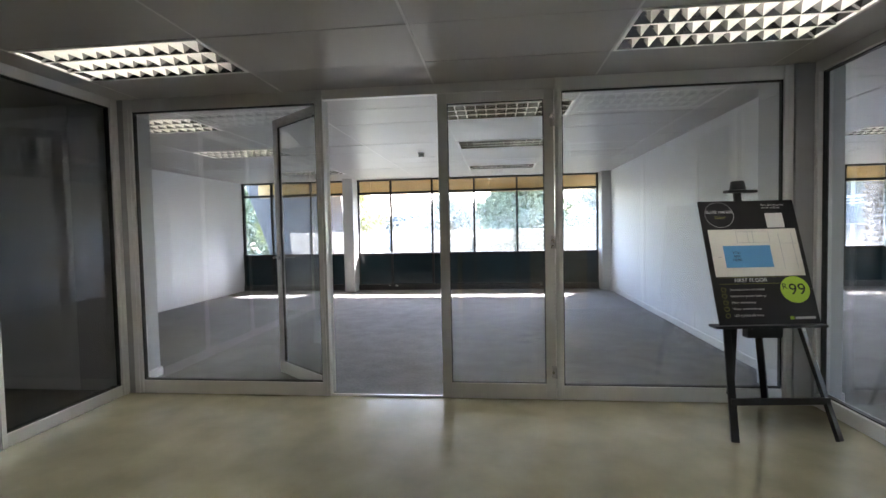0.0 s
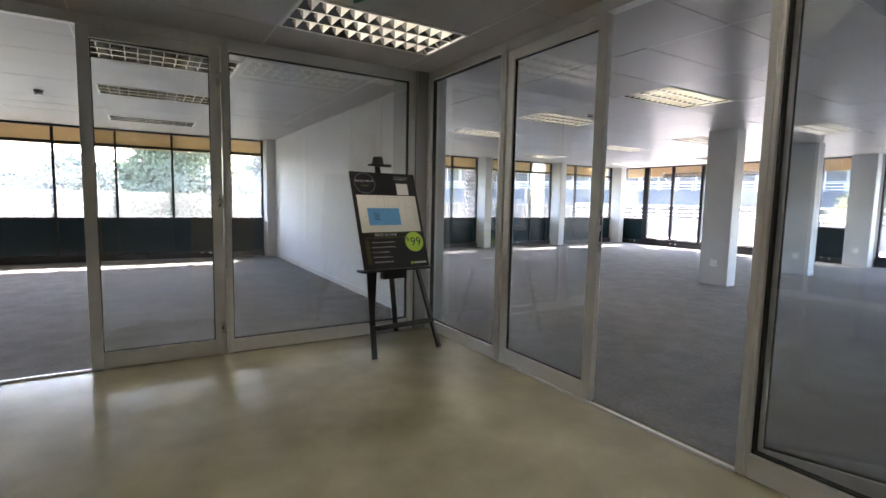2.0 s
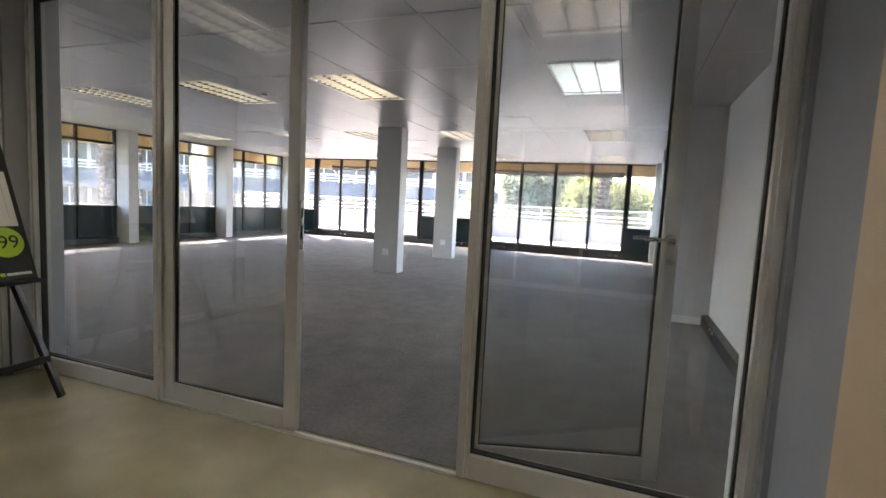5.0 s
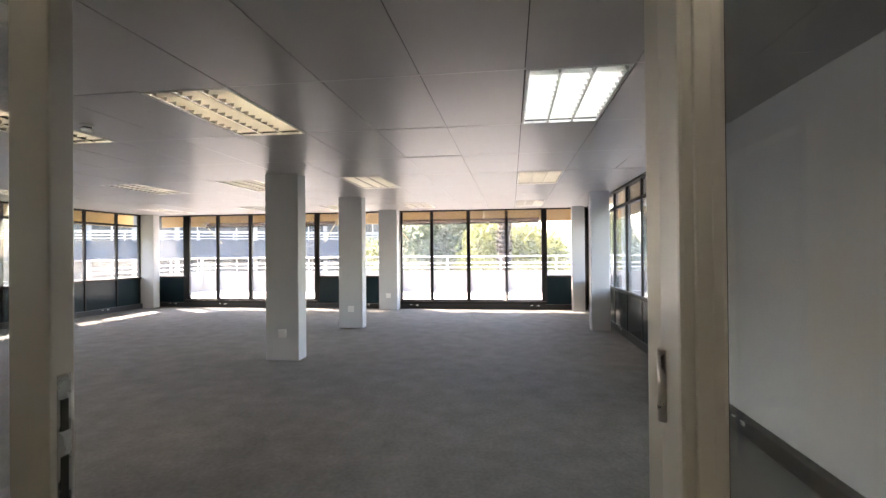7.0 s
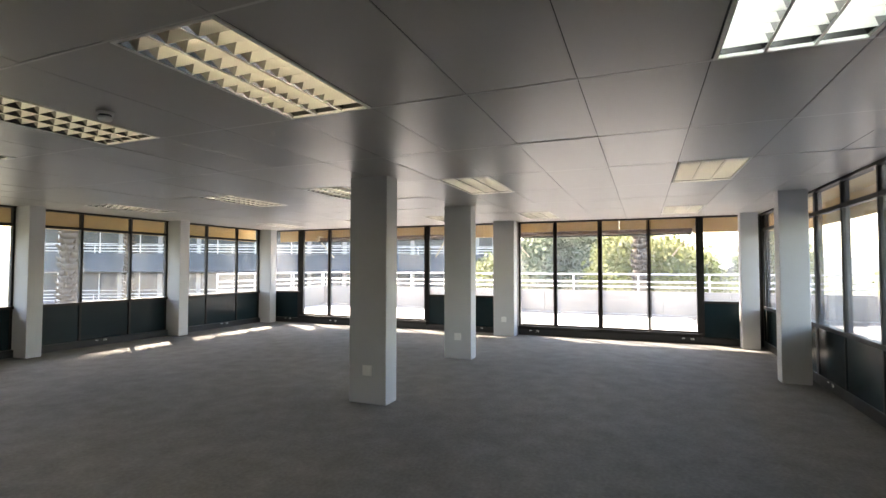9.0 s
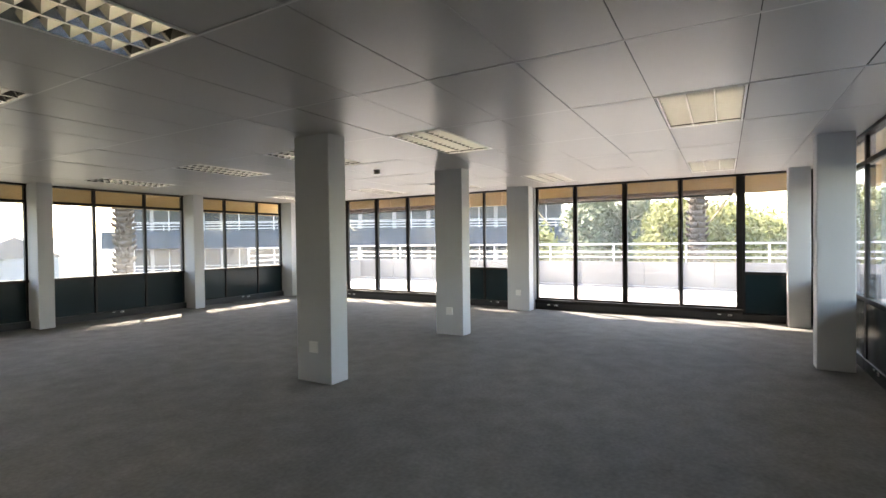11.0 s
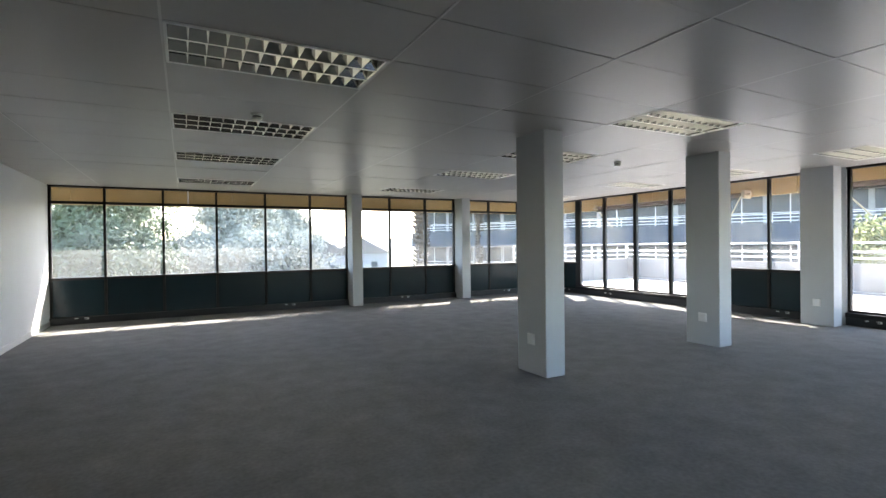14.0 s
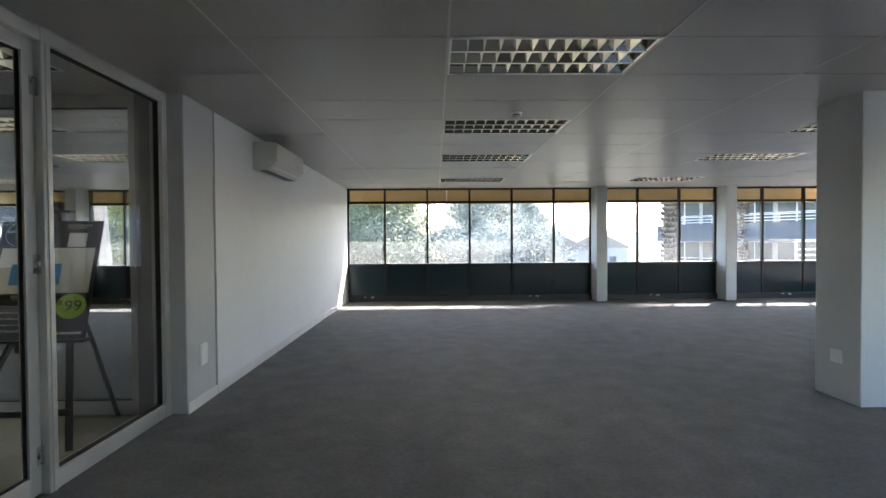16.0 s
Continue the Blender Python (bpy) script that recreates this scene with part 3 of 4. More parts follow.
ex = thing("exit_sign", (1.44, 1.84, 2.22), "green plastic exit sign hanging from the ceiling", "exit sign")
bm = bmesh.new()
beam(bm, (1.435, 1.84, 2.22), (1.435, 1.84, 2.42), 0.4, 0.012)
for v in bm.verts:
    d = v.co - Vector((1.435, 1.84, 0))
    v.co.x, v.co.y = 1.435 - d.x * 0.34 + d.y, 1.84 + d.x * 0.94
part("panel", bm, SIGNGREEN, ex)
for k in (-0.14, 0.14):
    bm = bmesh.new()
    cyl(bm, (1.435 - k * 0.34, 1.84 + k * 0.94, 2.42), (1.435 - k * 0.34, 1.84 + k * 0.94, H), 0.004, 8)
    part("hanger", bm, STEEL, ex)

# ---- glazed partitions ----
TOP = H - 0.075


def pbox(axis, c, u0, u1, t, z0, z1):
    """A box in a glazed wall on x or y = c, t thick."""
    return (c - t / 2, c + t / 2, u0, u1, z0, z1) if axis == "x" else (u0, u1, c - t / 2, c + t / 2, z0, z1)


def fixed_light(axis, c, u0, u1, label, bottom=0.1, t=0.06, top=TOP, glass=GLASS):
    g = thing("glazed_panel", ((c, (u0 + u1) / 2, 0) if axis == "x" else ((u0 + u1) / 2, c, 0)), label, "glass partition", "glazed partitions", STRUCT)
    part("bottom_rail", boxes(pbox(axis, c, u0, u1, t, 0, bottom)), ALU, g, bev=0.004)
    part("top_rail", boxes(pbox(axis, c, u0, u1, t, top, H)), ALU, g, bev=0.003)
    part("pane", boxes(pbox(axis, c, u0 + 0.004, u1 - 0.004, 0.008, bottom, top)), glass, g)
    e = 0.009
    part("glazing_bead", boxes(pbox(axis, c, u0, u0 + e, 0.036, bottom + e, top - e), pbox(axis, c, u1 - e, u1, 0.036, bottom + e, top - e),
                               pbox(axis, c, u0, u1, 0.036, bottom, bottom + e), pbox(axis, c, u0, u1, 0.036, top - e, top)), RUBBER, g)
    return g


def post(axis, c, u0, u1, t=0.075, ridge=True):
    p = thing("partition_post", ((c, (u0 + u1) / 2, 0) if axis == "x" else ((u0 + u1) / 2, c, 0)), "silver aluminium upright of the glazed partition", "post", "partition posts", STRUCT)
    part("section", boxes(pbox(axis, c, u0, u1, t, 0, H)), ALU, p, bev=0.006)
    m = (u0 + u1) / 2
    part("cover_strip", boxes(pbox(axis, c, m - 0.011, m + 0.011, t + 0.014, 0.002, H - 0.08)), ALU, p, bev=0.003)
    return p


def lever(bm, x, y, z, way, side):
    """A lever handle: rose, neck and bar."""
    cyl(bm, (x, y, z), (x, y + side * 0.012, z), 0.026, 18)
    cyl(bm, (x, y + side * 0.012, z), (x, y + side * 0.055, z), 0.009, 12)
    cyl(bm, (x, y + side * 0.05, z), (x + way * 0.13, y + side * 0.055, z), 0.009, 12)


def glass_door(w, label, m, hinge_side=1, lock_edge=True):
    """A glazed leaf from x = 0 (hinges) to w, in y = 0, then set at the pose m."""
    d = thing("glass_door", (0, 0, 0), label, "door", "glazed doors")
    z0, z1, s, t = 0.012, TOP - 0.006, 0.075, 0.044
    part("hinge_stile", boxes((0, s, -t / 2, t / 2, z0, z1)), ALU, d, bev=0.004)
    part("lock_stile", boxes((w - s, w, -t / 2, t / 2, z0, z1)), ALU, d, bev=0.004)
    part("bottom_rail", boxes((s, w - s, -t / 2, t / 2, z0, z0 + 0.11)), ALU, d, bev=0.004)
    part("top_rail", boxes((s, w - s, -t / 2, t / 2, z1 - 0.075, z1)), ALU, d, bev=0.004)
    part("pane", boxes((s, w - s, -0.004, 0.004, z0 + 0.11, z1 - 0.075)), GLASS, d)
    e = 0.007
    a, b, c, f = s, w - s, z0 + 0.11, z1 - 0.075
    part("gasket", boxes((a, a + e, -0.009, 0.009, c, f), (b - e, b, -0.009, 0.009, c, f), (a + e, b - e, -0.009, 0.009, c, c + e), (a + e, b - e, -0.009, 0.009, f - e, f)), RUBBER, d)
    for z in (0.22, 1.25, 2.2):
        bm = bmesh.new()
        cyl(bm, (-0.006, hinge_side * 0.028, z - 0.05), (-0.006, hinge_side * 0.028, z + 0.05), 0.009, 12)
        box(bm, -0.004, 0.03, hinge_side * 0.0225 - 0.002, hinge_side * 0.0225 + 0.002, z - 0.05, z + 0.05)
        part("hinge", bm, STEEL, d)
    return d, t


# lobby to northern room
NTOP = TOP - 0.026
fixed_light("y", LY, -2.50, -0.885, "clear fixed glass panel in silver aluminium frame", 0.112, top=NTOP)
post("y", LY, -2.575, -2.50)
post("y", LY, -0.885, -0.82, 0.08)
post("y", LY, 1.03, 1.085, 0.08)
fixed_light("y", LY, 1.085, 2.69, "clear fixed glass panel behind the easel", 0.112, top=NTOP)
post("y", LY, 2.69, 2.755)
solo("door_head_north", boxes((-0.82, 1.03, LY - 0.03, LY + 0.03, TOP - 0.003, H)), ALU, "silver aluminium head rail over the doors", "door frame", kind=STRUCT, bev=0.003)
solo("threshold_north", boxes((-0.82, 1.03, LY - 0.012, LY + 0.012, -0.004, 0.01)), ALU, "thin metal threshold strip", "threshold", kind=STRUCT)
leaf, t = glass_door(0.925, "open glass door with silver frame, swung into the room", pose(0, 0, 0))
for side in (1, -1):
    bm = bmesh.new()
    lever(bm, 0.885, side * t / 2, 1.13, -1, side)
    part("handle", bm, STEEL, leaf, "brushed steel lever handle")
leaf.matrix_basis = pose(-0.815, LY + 0.035, 0, 0, 0, 141)
leaf, t = glass_door(0.905, "closed glass door with silver frame", pose(0, 0, 0))
leaf.matrix_basis = pose(1.024, LY, 0, 0, 0, 180)

# lobby to office
fixed_light("x", LX, 2.84, 3.925, "clear fixed glass panel beside the column", t=0.085)
post("x", LX, 3.925, 3.99, 0.1)
post("x", LX, 2.775, 2.84, 0.1)
solo("door_head_east", boxes((LX - 0.043, LX + 0.043, 0.897, 2.775, TOP, H)), ALU, "silver aluminium head rail over the doors", "door frame", kind=STRUCT, bev=0.003)
solo("threshold_east", boxes((LX - 0.045, LX - 0.02, 0.897, 2.775, -0.004, 0.01)), ALU, "thin metal threshold strip", "threshold", kind=STRUCT)
leaf, t = glass_door(0.95, "closed glass door with silver frame and lock edge", pose(0, 0, 0))
part("lock_plate", boxes((0.9502, 0.952, -0.011, 0.013, 0.99, 1.25)), STEEL, leaf, "steel strike plate")
for z0, z1 in ((1.05, 1.12), (1.16, 1.21)):
    part("strike_slot", boxes((0.9522, 0.9532, -0.007, 0.007, z0, z1)), RUBBER, leaf)
leaf.matrix_basis = pose(LX - 0.012, 2.769, 0, 0, 0, -90)
post("x", LX, 0.838, 0.897, 0.085)
fixed_light("x", LX, -0.238, 0.838, "clear fixed glass panel beside the doorway", 0.115, 0.085)
post("x", LX, -0.3, -0.238, 0.1)
leaf, t = glass_door(0.925, "open glass door folded back into the office", pose(0, 0, 0), -1)
for side in (1, -1):
    bm = bmesh.new()
    lever(bm, 0.885, side * t / 2, 1.158, -1, side)
    part("handle", bm, STEEL, leaf, "brushed steel lever handle")
    bm = bmesh.new()
    cyl(bm, (0.887, side * t / 2, 1.06), (0.887, side * (t / 2 + 0.03), 1.06), 0.012, 14)
    box(bm, 0.875, 0.899, side * (t / 2 + 0.036) - 0.006, side * (t / 2 + 0.036) + 0.006, 1.052, 1.068)
    part("thumb_turn", bm, STEEL, leaf)
    part("back_plate", boxes((0.868, 0.906, side * (t / 2 + 0.003) - 0.003, side * (t / 2 + 0.003) + 0.003, 0.98, 1.23)), ALU, leaf, bev=0.001)
leaf.matrix_basis = pose(LX + 0.052, 0.9, 0, 0, 0, -72.5)

# Added sheet: the shade on the column's face is put into its grey.
solo("shaded_face_sheet", boxes((2.755, LX - 0.05, 3.955, 3.988, 0, H)), CORNERGREY, "added grey sheet over the column's shaded lobby face", "post", kind=STRUCT, bev=0.003)

# lobby to the unlit room
for a, b in ((2.9, 3.9), (1.9, 2.84), (0.9, 1.84), (-0.25, 0.84)):
    fixed_light("x", WX, a, b, "glass panel, tint darkened for the unlit room behind", 0.09, glass=DARKGLASS)
for a, b in ((3.9, 3.975), (2.84, 2.9), (1.84, 1.9), (0.84, 0.9), (-0.325, -0.25)):
    post("x", WX, a, b)
solo("corner_infill", boxes((WX - 0.03, -2.575, 3.975, LY + 0.03, 0, H)), CORNERGREY, "grey corner piece between the glazed walls", "post", kind=STRUCT)
wall_plate(R2W, 2.6, 0.35, (1, 0), 0.2, 0.1)

# ---- beige door at the entrance ----
d = thing("wooden_door", (0, 0, 0), "beige painted door folded back near the wall", "door")
part("leaf", boxes((0, 0.88, 0, 0.044, 0.008, 2.06)), BEIGE, d, bev=0.003)
HINGES = (0.25, 1.194, 1.85)
for z in HINGES:
    # the leaf's plate wraps to the upper and lower knuckle, the frame's to the middle one
    hinge = part("hinge", boxes((-0.003, 0, 0.0, 0.04, z - 0.057, z + 0.057)), GRIMY, d, "grimy beige painted butt hinge", bev=0.001)
    for dy, dz in ((0.014, 0.047), (0.031, 0.04), (0.016, -0.047), (0.032, -0.04), (0.027, 0.012)):
        bm = bmesh.new()
        cyl(bm, (-0.0048, dy, z + dz), (-0.002, dy, z + dz), 0.0042, 14, 0.0046)
        part("screw", bm, STEEL, hinge)
    for z0, z1 in ((z + 0.02, z + 0.057), (z - 0.057, z - 0.022)):
        bm = bmesh.new()
        cyl(bm, (-0.006, -0.0105, z0), (-0.006, -0.0105, z1), 0.0085, 14)
        box(bm, -0.006, -0.002, -0.0105, 0.002, z0, z1)
        part("knuckle", bm, GRIMY, hinge)
d.matrix_basis = pose(1.15, -0.301, 0, 0, 0, 3.5)
fr = thing("door_frame", (0.5, -0.4, 0), "beige painted door frame with dark seal and outer trim", "door frame", "", STRUCT)
jamb = part("jamb", boxes((1.15, 1.21, -0.364, -0.322, 0, 2.13)), BEIGE, fr, bev=0.002)
part("stop", boxes((1.128, 1.21, -0.475, -0.373, 0, 2.13)), BEIGE, fr, bev=0.003)
part("seal", boxes((1.162, 1.2, -0.372, -0.3645, 0, 2.1)), RUBBER, fr, "dark rubber door seal")
for z in HINGES:
    plate = part("hinge_plate", boxes((1.1465, 1.15, -0.361, -0.322, z - 0.022, z + 0.02)), GRIMY, jamb, "grimy beige painted hinge plate", bev=0.001)
    bm = bmesh.new()
    cyl(bm, (1.144, -0.3115, z - 0.021), (1.144, -0.3115, z + 0.019), 0.0085, 14)
    part("knuckle", bm, GRIMY, jamb)
    for dy, dz in ((-0.339, 0.012), (-0.35, -0.001), (-0.338, -0.014)):
        bm = bmesh.new()
        cyl(bm, (1.1445, dy, z + dz), (1.1468, dy, z + dz), 0.0042, 14)
        part("screw", bm, STEEL, jamb)
part("jamb", boxes((-0.1, -0.03, -0.44, -0.325, 0, 2.13)), BEIGE, fr, bev=0.003)
part("head", boxes((-0.03, 1.15, -0.44, -0.325, 2.07, 2.13)), BEIGE, fr, bev=0.003)
part("trim", boxes((-0.12, -0.015, -0.475, -0.44, 0, 2.15)), DARKTRIM, fr, "dark brown trim")

# ---- air conditioner ----
ac = thing("air_conditioner", (3.115, 5.98, 2.13), "white wall-mounted split air conditioner", "air conditioner")
y0, y1 = 5.44, 6.5
bm = bmesh.new()
prism(bm, [(0.0, 2.14), (0.155, 2.14), (0.24, 2.21), (0.255, 2.3), (0.245, 2.435), (0.0, 2.445)], y0, y1)
for v in bm.verts:
    v.co.x += 3.115
part("shell", bm, ACWHITE, ac, bev=0.008)
part("front_panel", boxes((3.361, 3.377, y0 + 0.012, y1 - 0.012, 2.225, 2.425)), ACWHITE, ac, bev=0.004)
bm = bmesh.new()
beam(bm, (3.309, y0 + 0.06, 2.166), (3.309, y1 - 0.06, 2.166), 0.075, 0.008)
part("air_vane", bm, PLASTIC, ac, bev=0.002)
part("outlet_slot", boxes((3.18, 3.262, y0 + 0.05, y1 - 0.05, 2.134, 2.142)), GREYPLASTIC, ac)
part("badge", boxes((3.3775, 3.379, y1 - 0.3, y1 - 0.22, 2.27, 2.285)), PRINTGREY, ac)

# ---- easel and board ----
es = thing("display_easel", (2.3, 3.45, 0), "black wooden display easel on cement floor", "easel")
for name, a, b in (("leg", (2.025, 3.24, 0), (2.13, 3.66, 1.4)), ("leg", (2.62, 3.24, 0), (2.42, 3.66, 1.4)), ("rear_leg", (2.58, 3.9, 0), (2.33, 3.68, 1.35)), ("brace", (2.045, 3.335, 0.27), (2.16, 3.52, 0.74))):
    bm = bmesh.new()
    beam(bm, a, b, 0.042, 0.024)
    part(name, bm, EASELBLACK, es, bev=0.003)
bm = bmesh.new()
beam(bm, (2.03, 3.3, 0.235), (2.6, 3.3, 0.235), 0.022, 0.042)
part("crossbar", bm, EASELBLACK, es, bev=0.003)
part("tray", boxes((1.98, 2.64, 3.37, 3.47, 0.686, 0.704)), EASELBLACK, es, bev=0.003)
part("tray_bracket", boxes((2.2, 2.41, 3.43, 3.5, 0.61, 0.686)), EASELBLACK, es, bev=0.006)
bm = bmesh.new()
beam(bm, (2.29, 3.5, 0.62), (2.29, 3.75, 1.62), 0.045, 0.02)
part("mast", bm, EASELBLACK, es, bev=0.003)
part("top_clamp", boxes((2.21, 2.4, 3.69, 3.76, 1.582, 1.602)), EASELBLACK, es, bev=0.004)
bm = bmesh.new()
cyl(bm, (2.29, 3.728, 1.602), (2.29, 3.732, 1.665), 0.05, 20, 0.04)
part("clamp_knob", bm, EASELBLACK, es, bev=0.004)

es.matrix_basis = pose(2.33, 3.3, 0, 0, 0, 5) @ Matrix.Diagonal((1.08, 1, 1, 1)) @ Matrix.Translation((0, 0.21, 0))

bm = bmesh.new()
prism(bm, [(2.135, 1.345), (2.173, 1.345), (2.173, 1.392), (2.188, 1.392), (2.154, 1.432), (2.12, 1.392), (2.135, 1.392)], LY - 0.0075, LY - 0.0045)
solo("arrow_sticker", bm, PRINTGREY, "small grey arrow sticker on the partition glass", "sticker")

# the board is drawn upright in x-z, then leans back on the tray
bd = thing("sign_board", (0, 0, 0), "black printed letting board with plan and lime price disc", "sign")
BW, BH = 0.6, 0.845
part("panel", boxes((-BW / 2, BW / 2, 0, 0.008, 0, BH)), BOARDBLACK, bd, bev=0.001)


def flat(name, x0, x1, z0, z1, m, layer=1):
    part(name, boxes((x0, x1, -0.0008 * layer - 0.0006, -0.0008 * layer, z0, z1)), m, bd)


def words(body, x, z, size, m, align="LEFT", layer=3, name="lettering"):
    cu = bpy.data.curves.new(name, "FONT")
    cu.body, cu.size, cu.align_x = body, size, align
    tmp = new("text_tmp", cu)
    me = bpy.data.meshes.new_from_object(tmp.evaluated_get(bpy.context.evaluated_depsgraph_get()))
    bpy.data.objects.remove(tmp)
    bpy.data.curves.remove(cu)
    me.transform(Matrix.Translation((x, -0.0008 * layer - 0.0004, z)) @ Matrix.Rotation(radians(90), 4, "X"))
    me.materials.clear()
    me.materials.append(m)
    ob = new(name, me)
    ob.parent = bd
    ORIGIN[ob] = ORIGIN[bd]


def ring(x, z, r0, r1, m, layer=2):
    bm = bmesh.new()
    k = 40
    a = [bm.verts.new((x + r0 * math.cos(i * math.tau / k), -0.0008 * layer, z + r0 * math.sin(i * math.tau / k))) for i in range(k)]
    b = [bm.verts.new((x + r1 * math.cos(i * math.tau / k), -0.0008 * layer, z + r1 * math.sin(i * math.tau / k))) for i in range(k)]
    for i in range(k):
        bm.faces.new((a[i], a[(i + 1) % k], b[(i + 1) % k], b[i]))
    part("printed_ring", bm, m, bd)


flat("plan", -0.27, 0.275, 0.315, 0.64, PAPER)
flat("plan_area", -0.195, 0.095, 0.375, 0.525, PRINTBLUE, 2)
for x0, x1, z0, z1 in ((-0.1, 0.1, 0.622, 0.624), (-0.1, -0.098, 0.545, 0.622), (0.1, 0.102, 0.545, 0.622), (0.0, 0.002, 0.545, 0.622), (-0.03, -0.028, 0.545, 0.622), (-0.1, 0.1, 0.545, 0.547),
                       (0.16, 0.162, 0.36, 0.61), (0.24, 0.242, 0.36, 0.61), (0.16, 0.26, 0.535, 0.537), (-0.235, -0.21, 0.445, 0.448)):
    flat("plan_line", x0, x1, z0, z1, PRINTGREY, 2)
words("YOU\nARE\nHERE", -0.12, 0.468, 0.024, BOARDBLACK, "CENTER")
ring(-0.18, 0.745, 0.088, 0.091, PRINTGREY)
words("SUITE 104/105", -0.18, 0.755, 0.027, PRINTWHITE, "CENTER")
words("314m\u00b2", -0.18, 0.715, 0.028, PRINTGOLD, "CENTER")
words("View this property\non our website", 0.09, 0.805, 0.019, PRINTWHITE)
flat("white_square", 0.105, 0.215, 0.648, 0.752, PRINTWHITE)
words("FIRST FLOOR", -0.065, 0.278, 0.034, PRINTWHITE, "CENTER")
flat("rule", -0.255, 0.125, 0.308, 0.31, PRINTGOLD)
flat("rule", -0.255, 0.125, 0.265, 0.267, PRINTGOLD)
for i, line in enumerate(("Security access-controlled", "Generator power back-up", "Fibre connectivity", "Water tanks back-up", "LED lighting efficiency")):
    z = 0.222 - 0.042 * i
    ring(-0.24, z + 0.006, 0.012, 0.015, PRINTGOLD)
    words(line, -0.205, z, 0.02, PRINTWHITE)
bm = bmesh.new()
disc(bm, 0.19, 0.222, 0.088, -0.0024)
part("price_disc", bm, PRINTGREEN, bd, "lime green disc")
words("R", 0.112, 0.225, 0.055, BOARDBLACK, layer=5)
words("99", 0.15, 0.188, 0.105, BOARDBLACK, layer=5)
flat("logo_bar", 0.155, 0.275, 0.03, 0.045, PRINTWHITE, 2)
flat("logo_mark", 0.125, 0.148, 0.028, 0.048, PRINTGREEN, 2)
bd.matrix_basis = pose(2.335, 3.465, 0.7065, -18.5, 0, 7) @ Matrix.Diagonal((1.11, 1, 1.02, 1))

# ---- outside: canopy, terrace ----


def fascia(side, u0, u1, reach, label):
    """A tan painted beam hung before the window heads, with its soffit."""
    b0 = wbox(side, u0, u1, 0, 0, 0, 0)
    a = thing("canopy_beam", ((b0[0] + b0[1]) / 2, (b0[2] + b0[3]) / 2, 2.23), label, "canopy", "canopy beams", STRUCT)
    n = max(1, round((u1 - u0) / 2.9))
    for i in range(n):
        p, q = u0 + (u1 - u0) * i / n, u0 + (u1 - u0) * (i + 1) / n
        part("beam_panel", boxes(wbox(side, p + 0.004, q - 0.004, reach - 0.08, reach, 2.235, 2.66)), CANVAS, a, bev=0.006)
    part("soffit", boxes(wbox(side, u0, u1, 0.08, reach - 0.08, 2.6, 2.66)), CANVAS, a)
    return a


def roller_awning(u0, u1):
    """A rolled-up awning under the eastern beam: roller, front bar, end brackets and folded arms."""
    a = thing("roller_awning", (EX + 0.3, (u0 + u1) / 2, 2.2), "rolled-up brown canvas awning with cream brackets", "awning", "rolled awnings")
    x = EX + 0.36
    bm = bmesh.new()
    cyl(bm, (x, u0 + 0.1, 2.27), (x, u1 - 0.1, 2.27), 0.05, 14)
    part("canvas_roll", bm, ROLLCLOTH, a)
    bm = bmesh.new()
    cyl(bm, (x - 0.09, u0 + 0.12, 2.2), (x - 0.09, u1 - 0.12, 2.2), 0.022, 10)
    part("front_bar", bm, DARKALU, a)
    for u, w in ((u0 + 0.05, 1), (u1 - 0.05, -1)):
        part("end_bracket", boxes((x - 0.06, x + 0.16, u - 0.03, u + 0.03, 2.2, 2.36), (x - 0.03, x + 0.03, u - 0.12, u + 0.12, 2.25, 2.3)), CREAM, a, "cream metal bracket", bev=0.006)
        bm = bmesh.new()
        cyl(bm, (x - 0.05, u + w * 0.05, 2.24), (x + 0.12, u + w * 0.42, 1.75), 0.013, 8)
        part("arm", bm, CREAM, a)


TAN = "tan painted beam over the windows"
fascia("N", R2W, 14.95, 0.87, TAN)
fascia("E", -1.3, 11.2, 0.6, TAN)
fascia("S", 7.0, 14.95, 0.8, TAN)
roller_awning(0.3, 4.3)
roller_awning(5.75, 9.75)

PX, PYN = 20.4, 13.6
solo("terrace_slab", boxes((EX + 0.1, PX + 0.2, -4.7, PYN + 0.2, -0.5, -0.07)), PARAPET, "concrete terrace slab", "terrace", kind=STRUCT)


def parapet(name, rows, label):
    p = thing(name, ((rows[0][0] + rows[0][1]) / 2, (rows[0][2] + rows[0][3]) / 2, -0.05), label, "parapet", "", STRUCT)
    for x0, x1, y0, y1 in rows:
        long_y = (y1 - y0) > (x1 - x0)
        k = max(1, round(max(y1 - y0, x1 - x0) / 1.9))
        for i in range(k):
            a, b = i / k, (i + 1) / k
            seg = (x0, x1, y0 + (y1 - y0) * a + 0.006, y0 + (y1 - y0) * b - 0.006) if long_y else (x0 + (x1 - x0) * a + 0.006, x0 + (x1 - x0) * b - 0.006, y0, y1)
            part("panel", boxes((*seg, -0.07, 0.74)), PARAPET, p, bev=0.01)
    return p


parapet("parapet_east", [(PX, PX + 0.18, -4.7, PYN)], "pale painted concrete terrace parapet")
parapet("parapet_north", [(EX + 0.3, PX, PYN - 0.18, PYN)], "pale painted concrete terrace parapet")


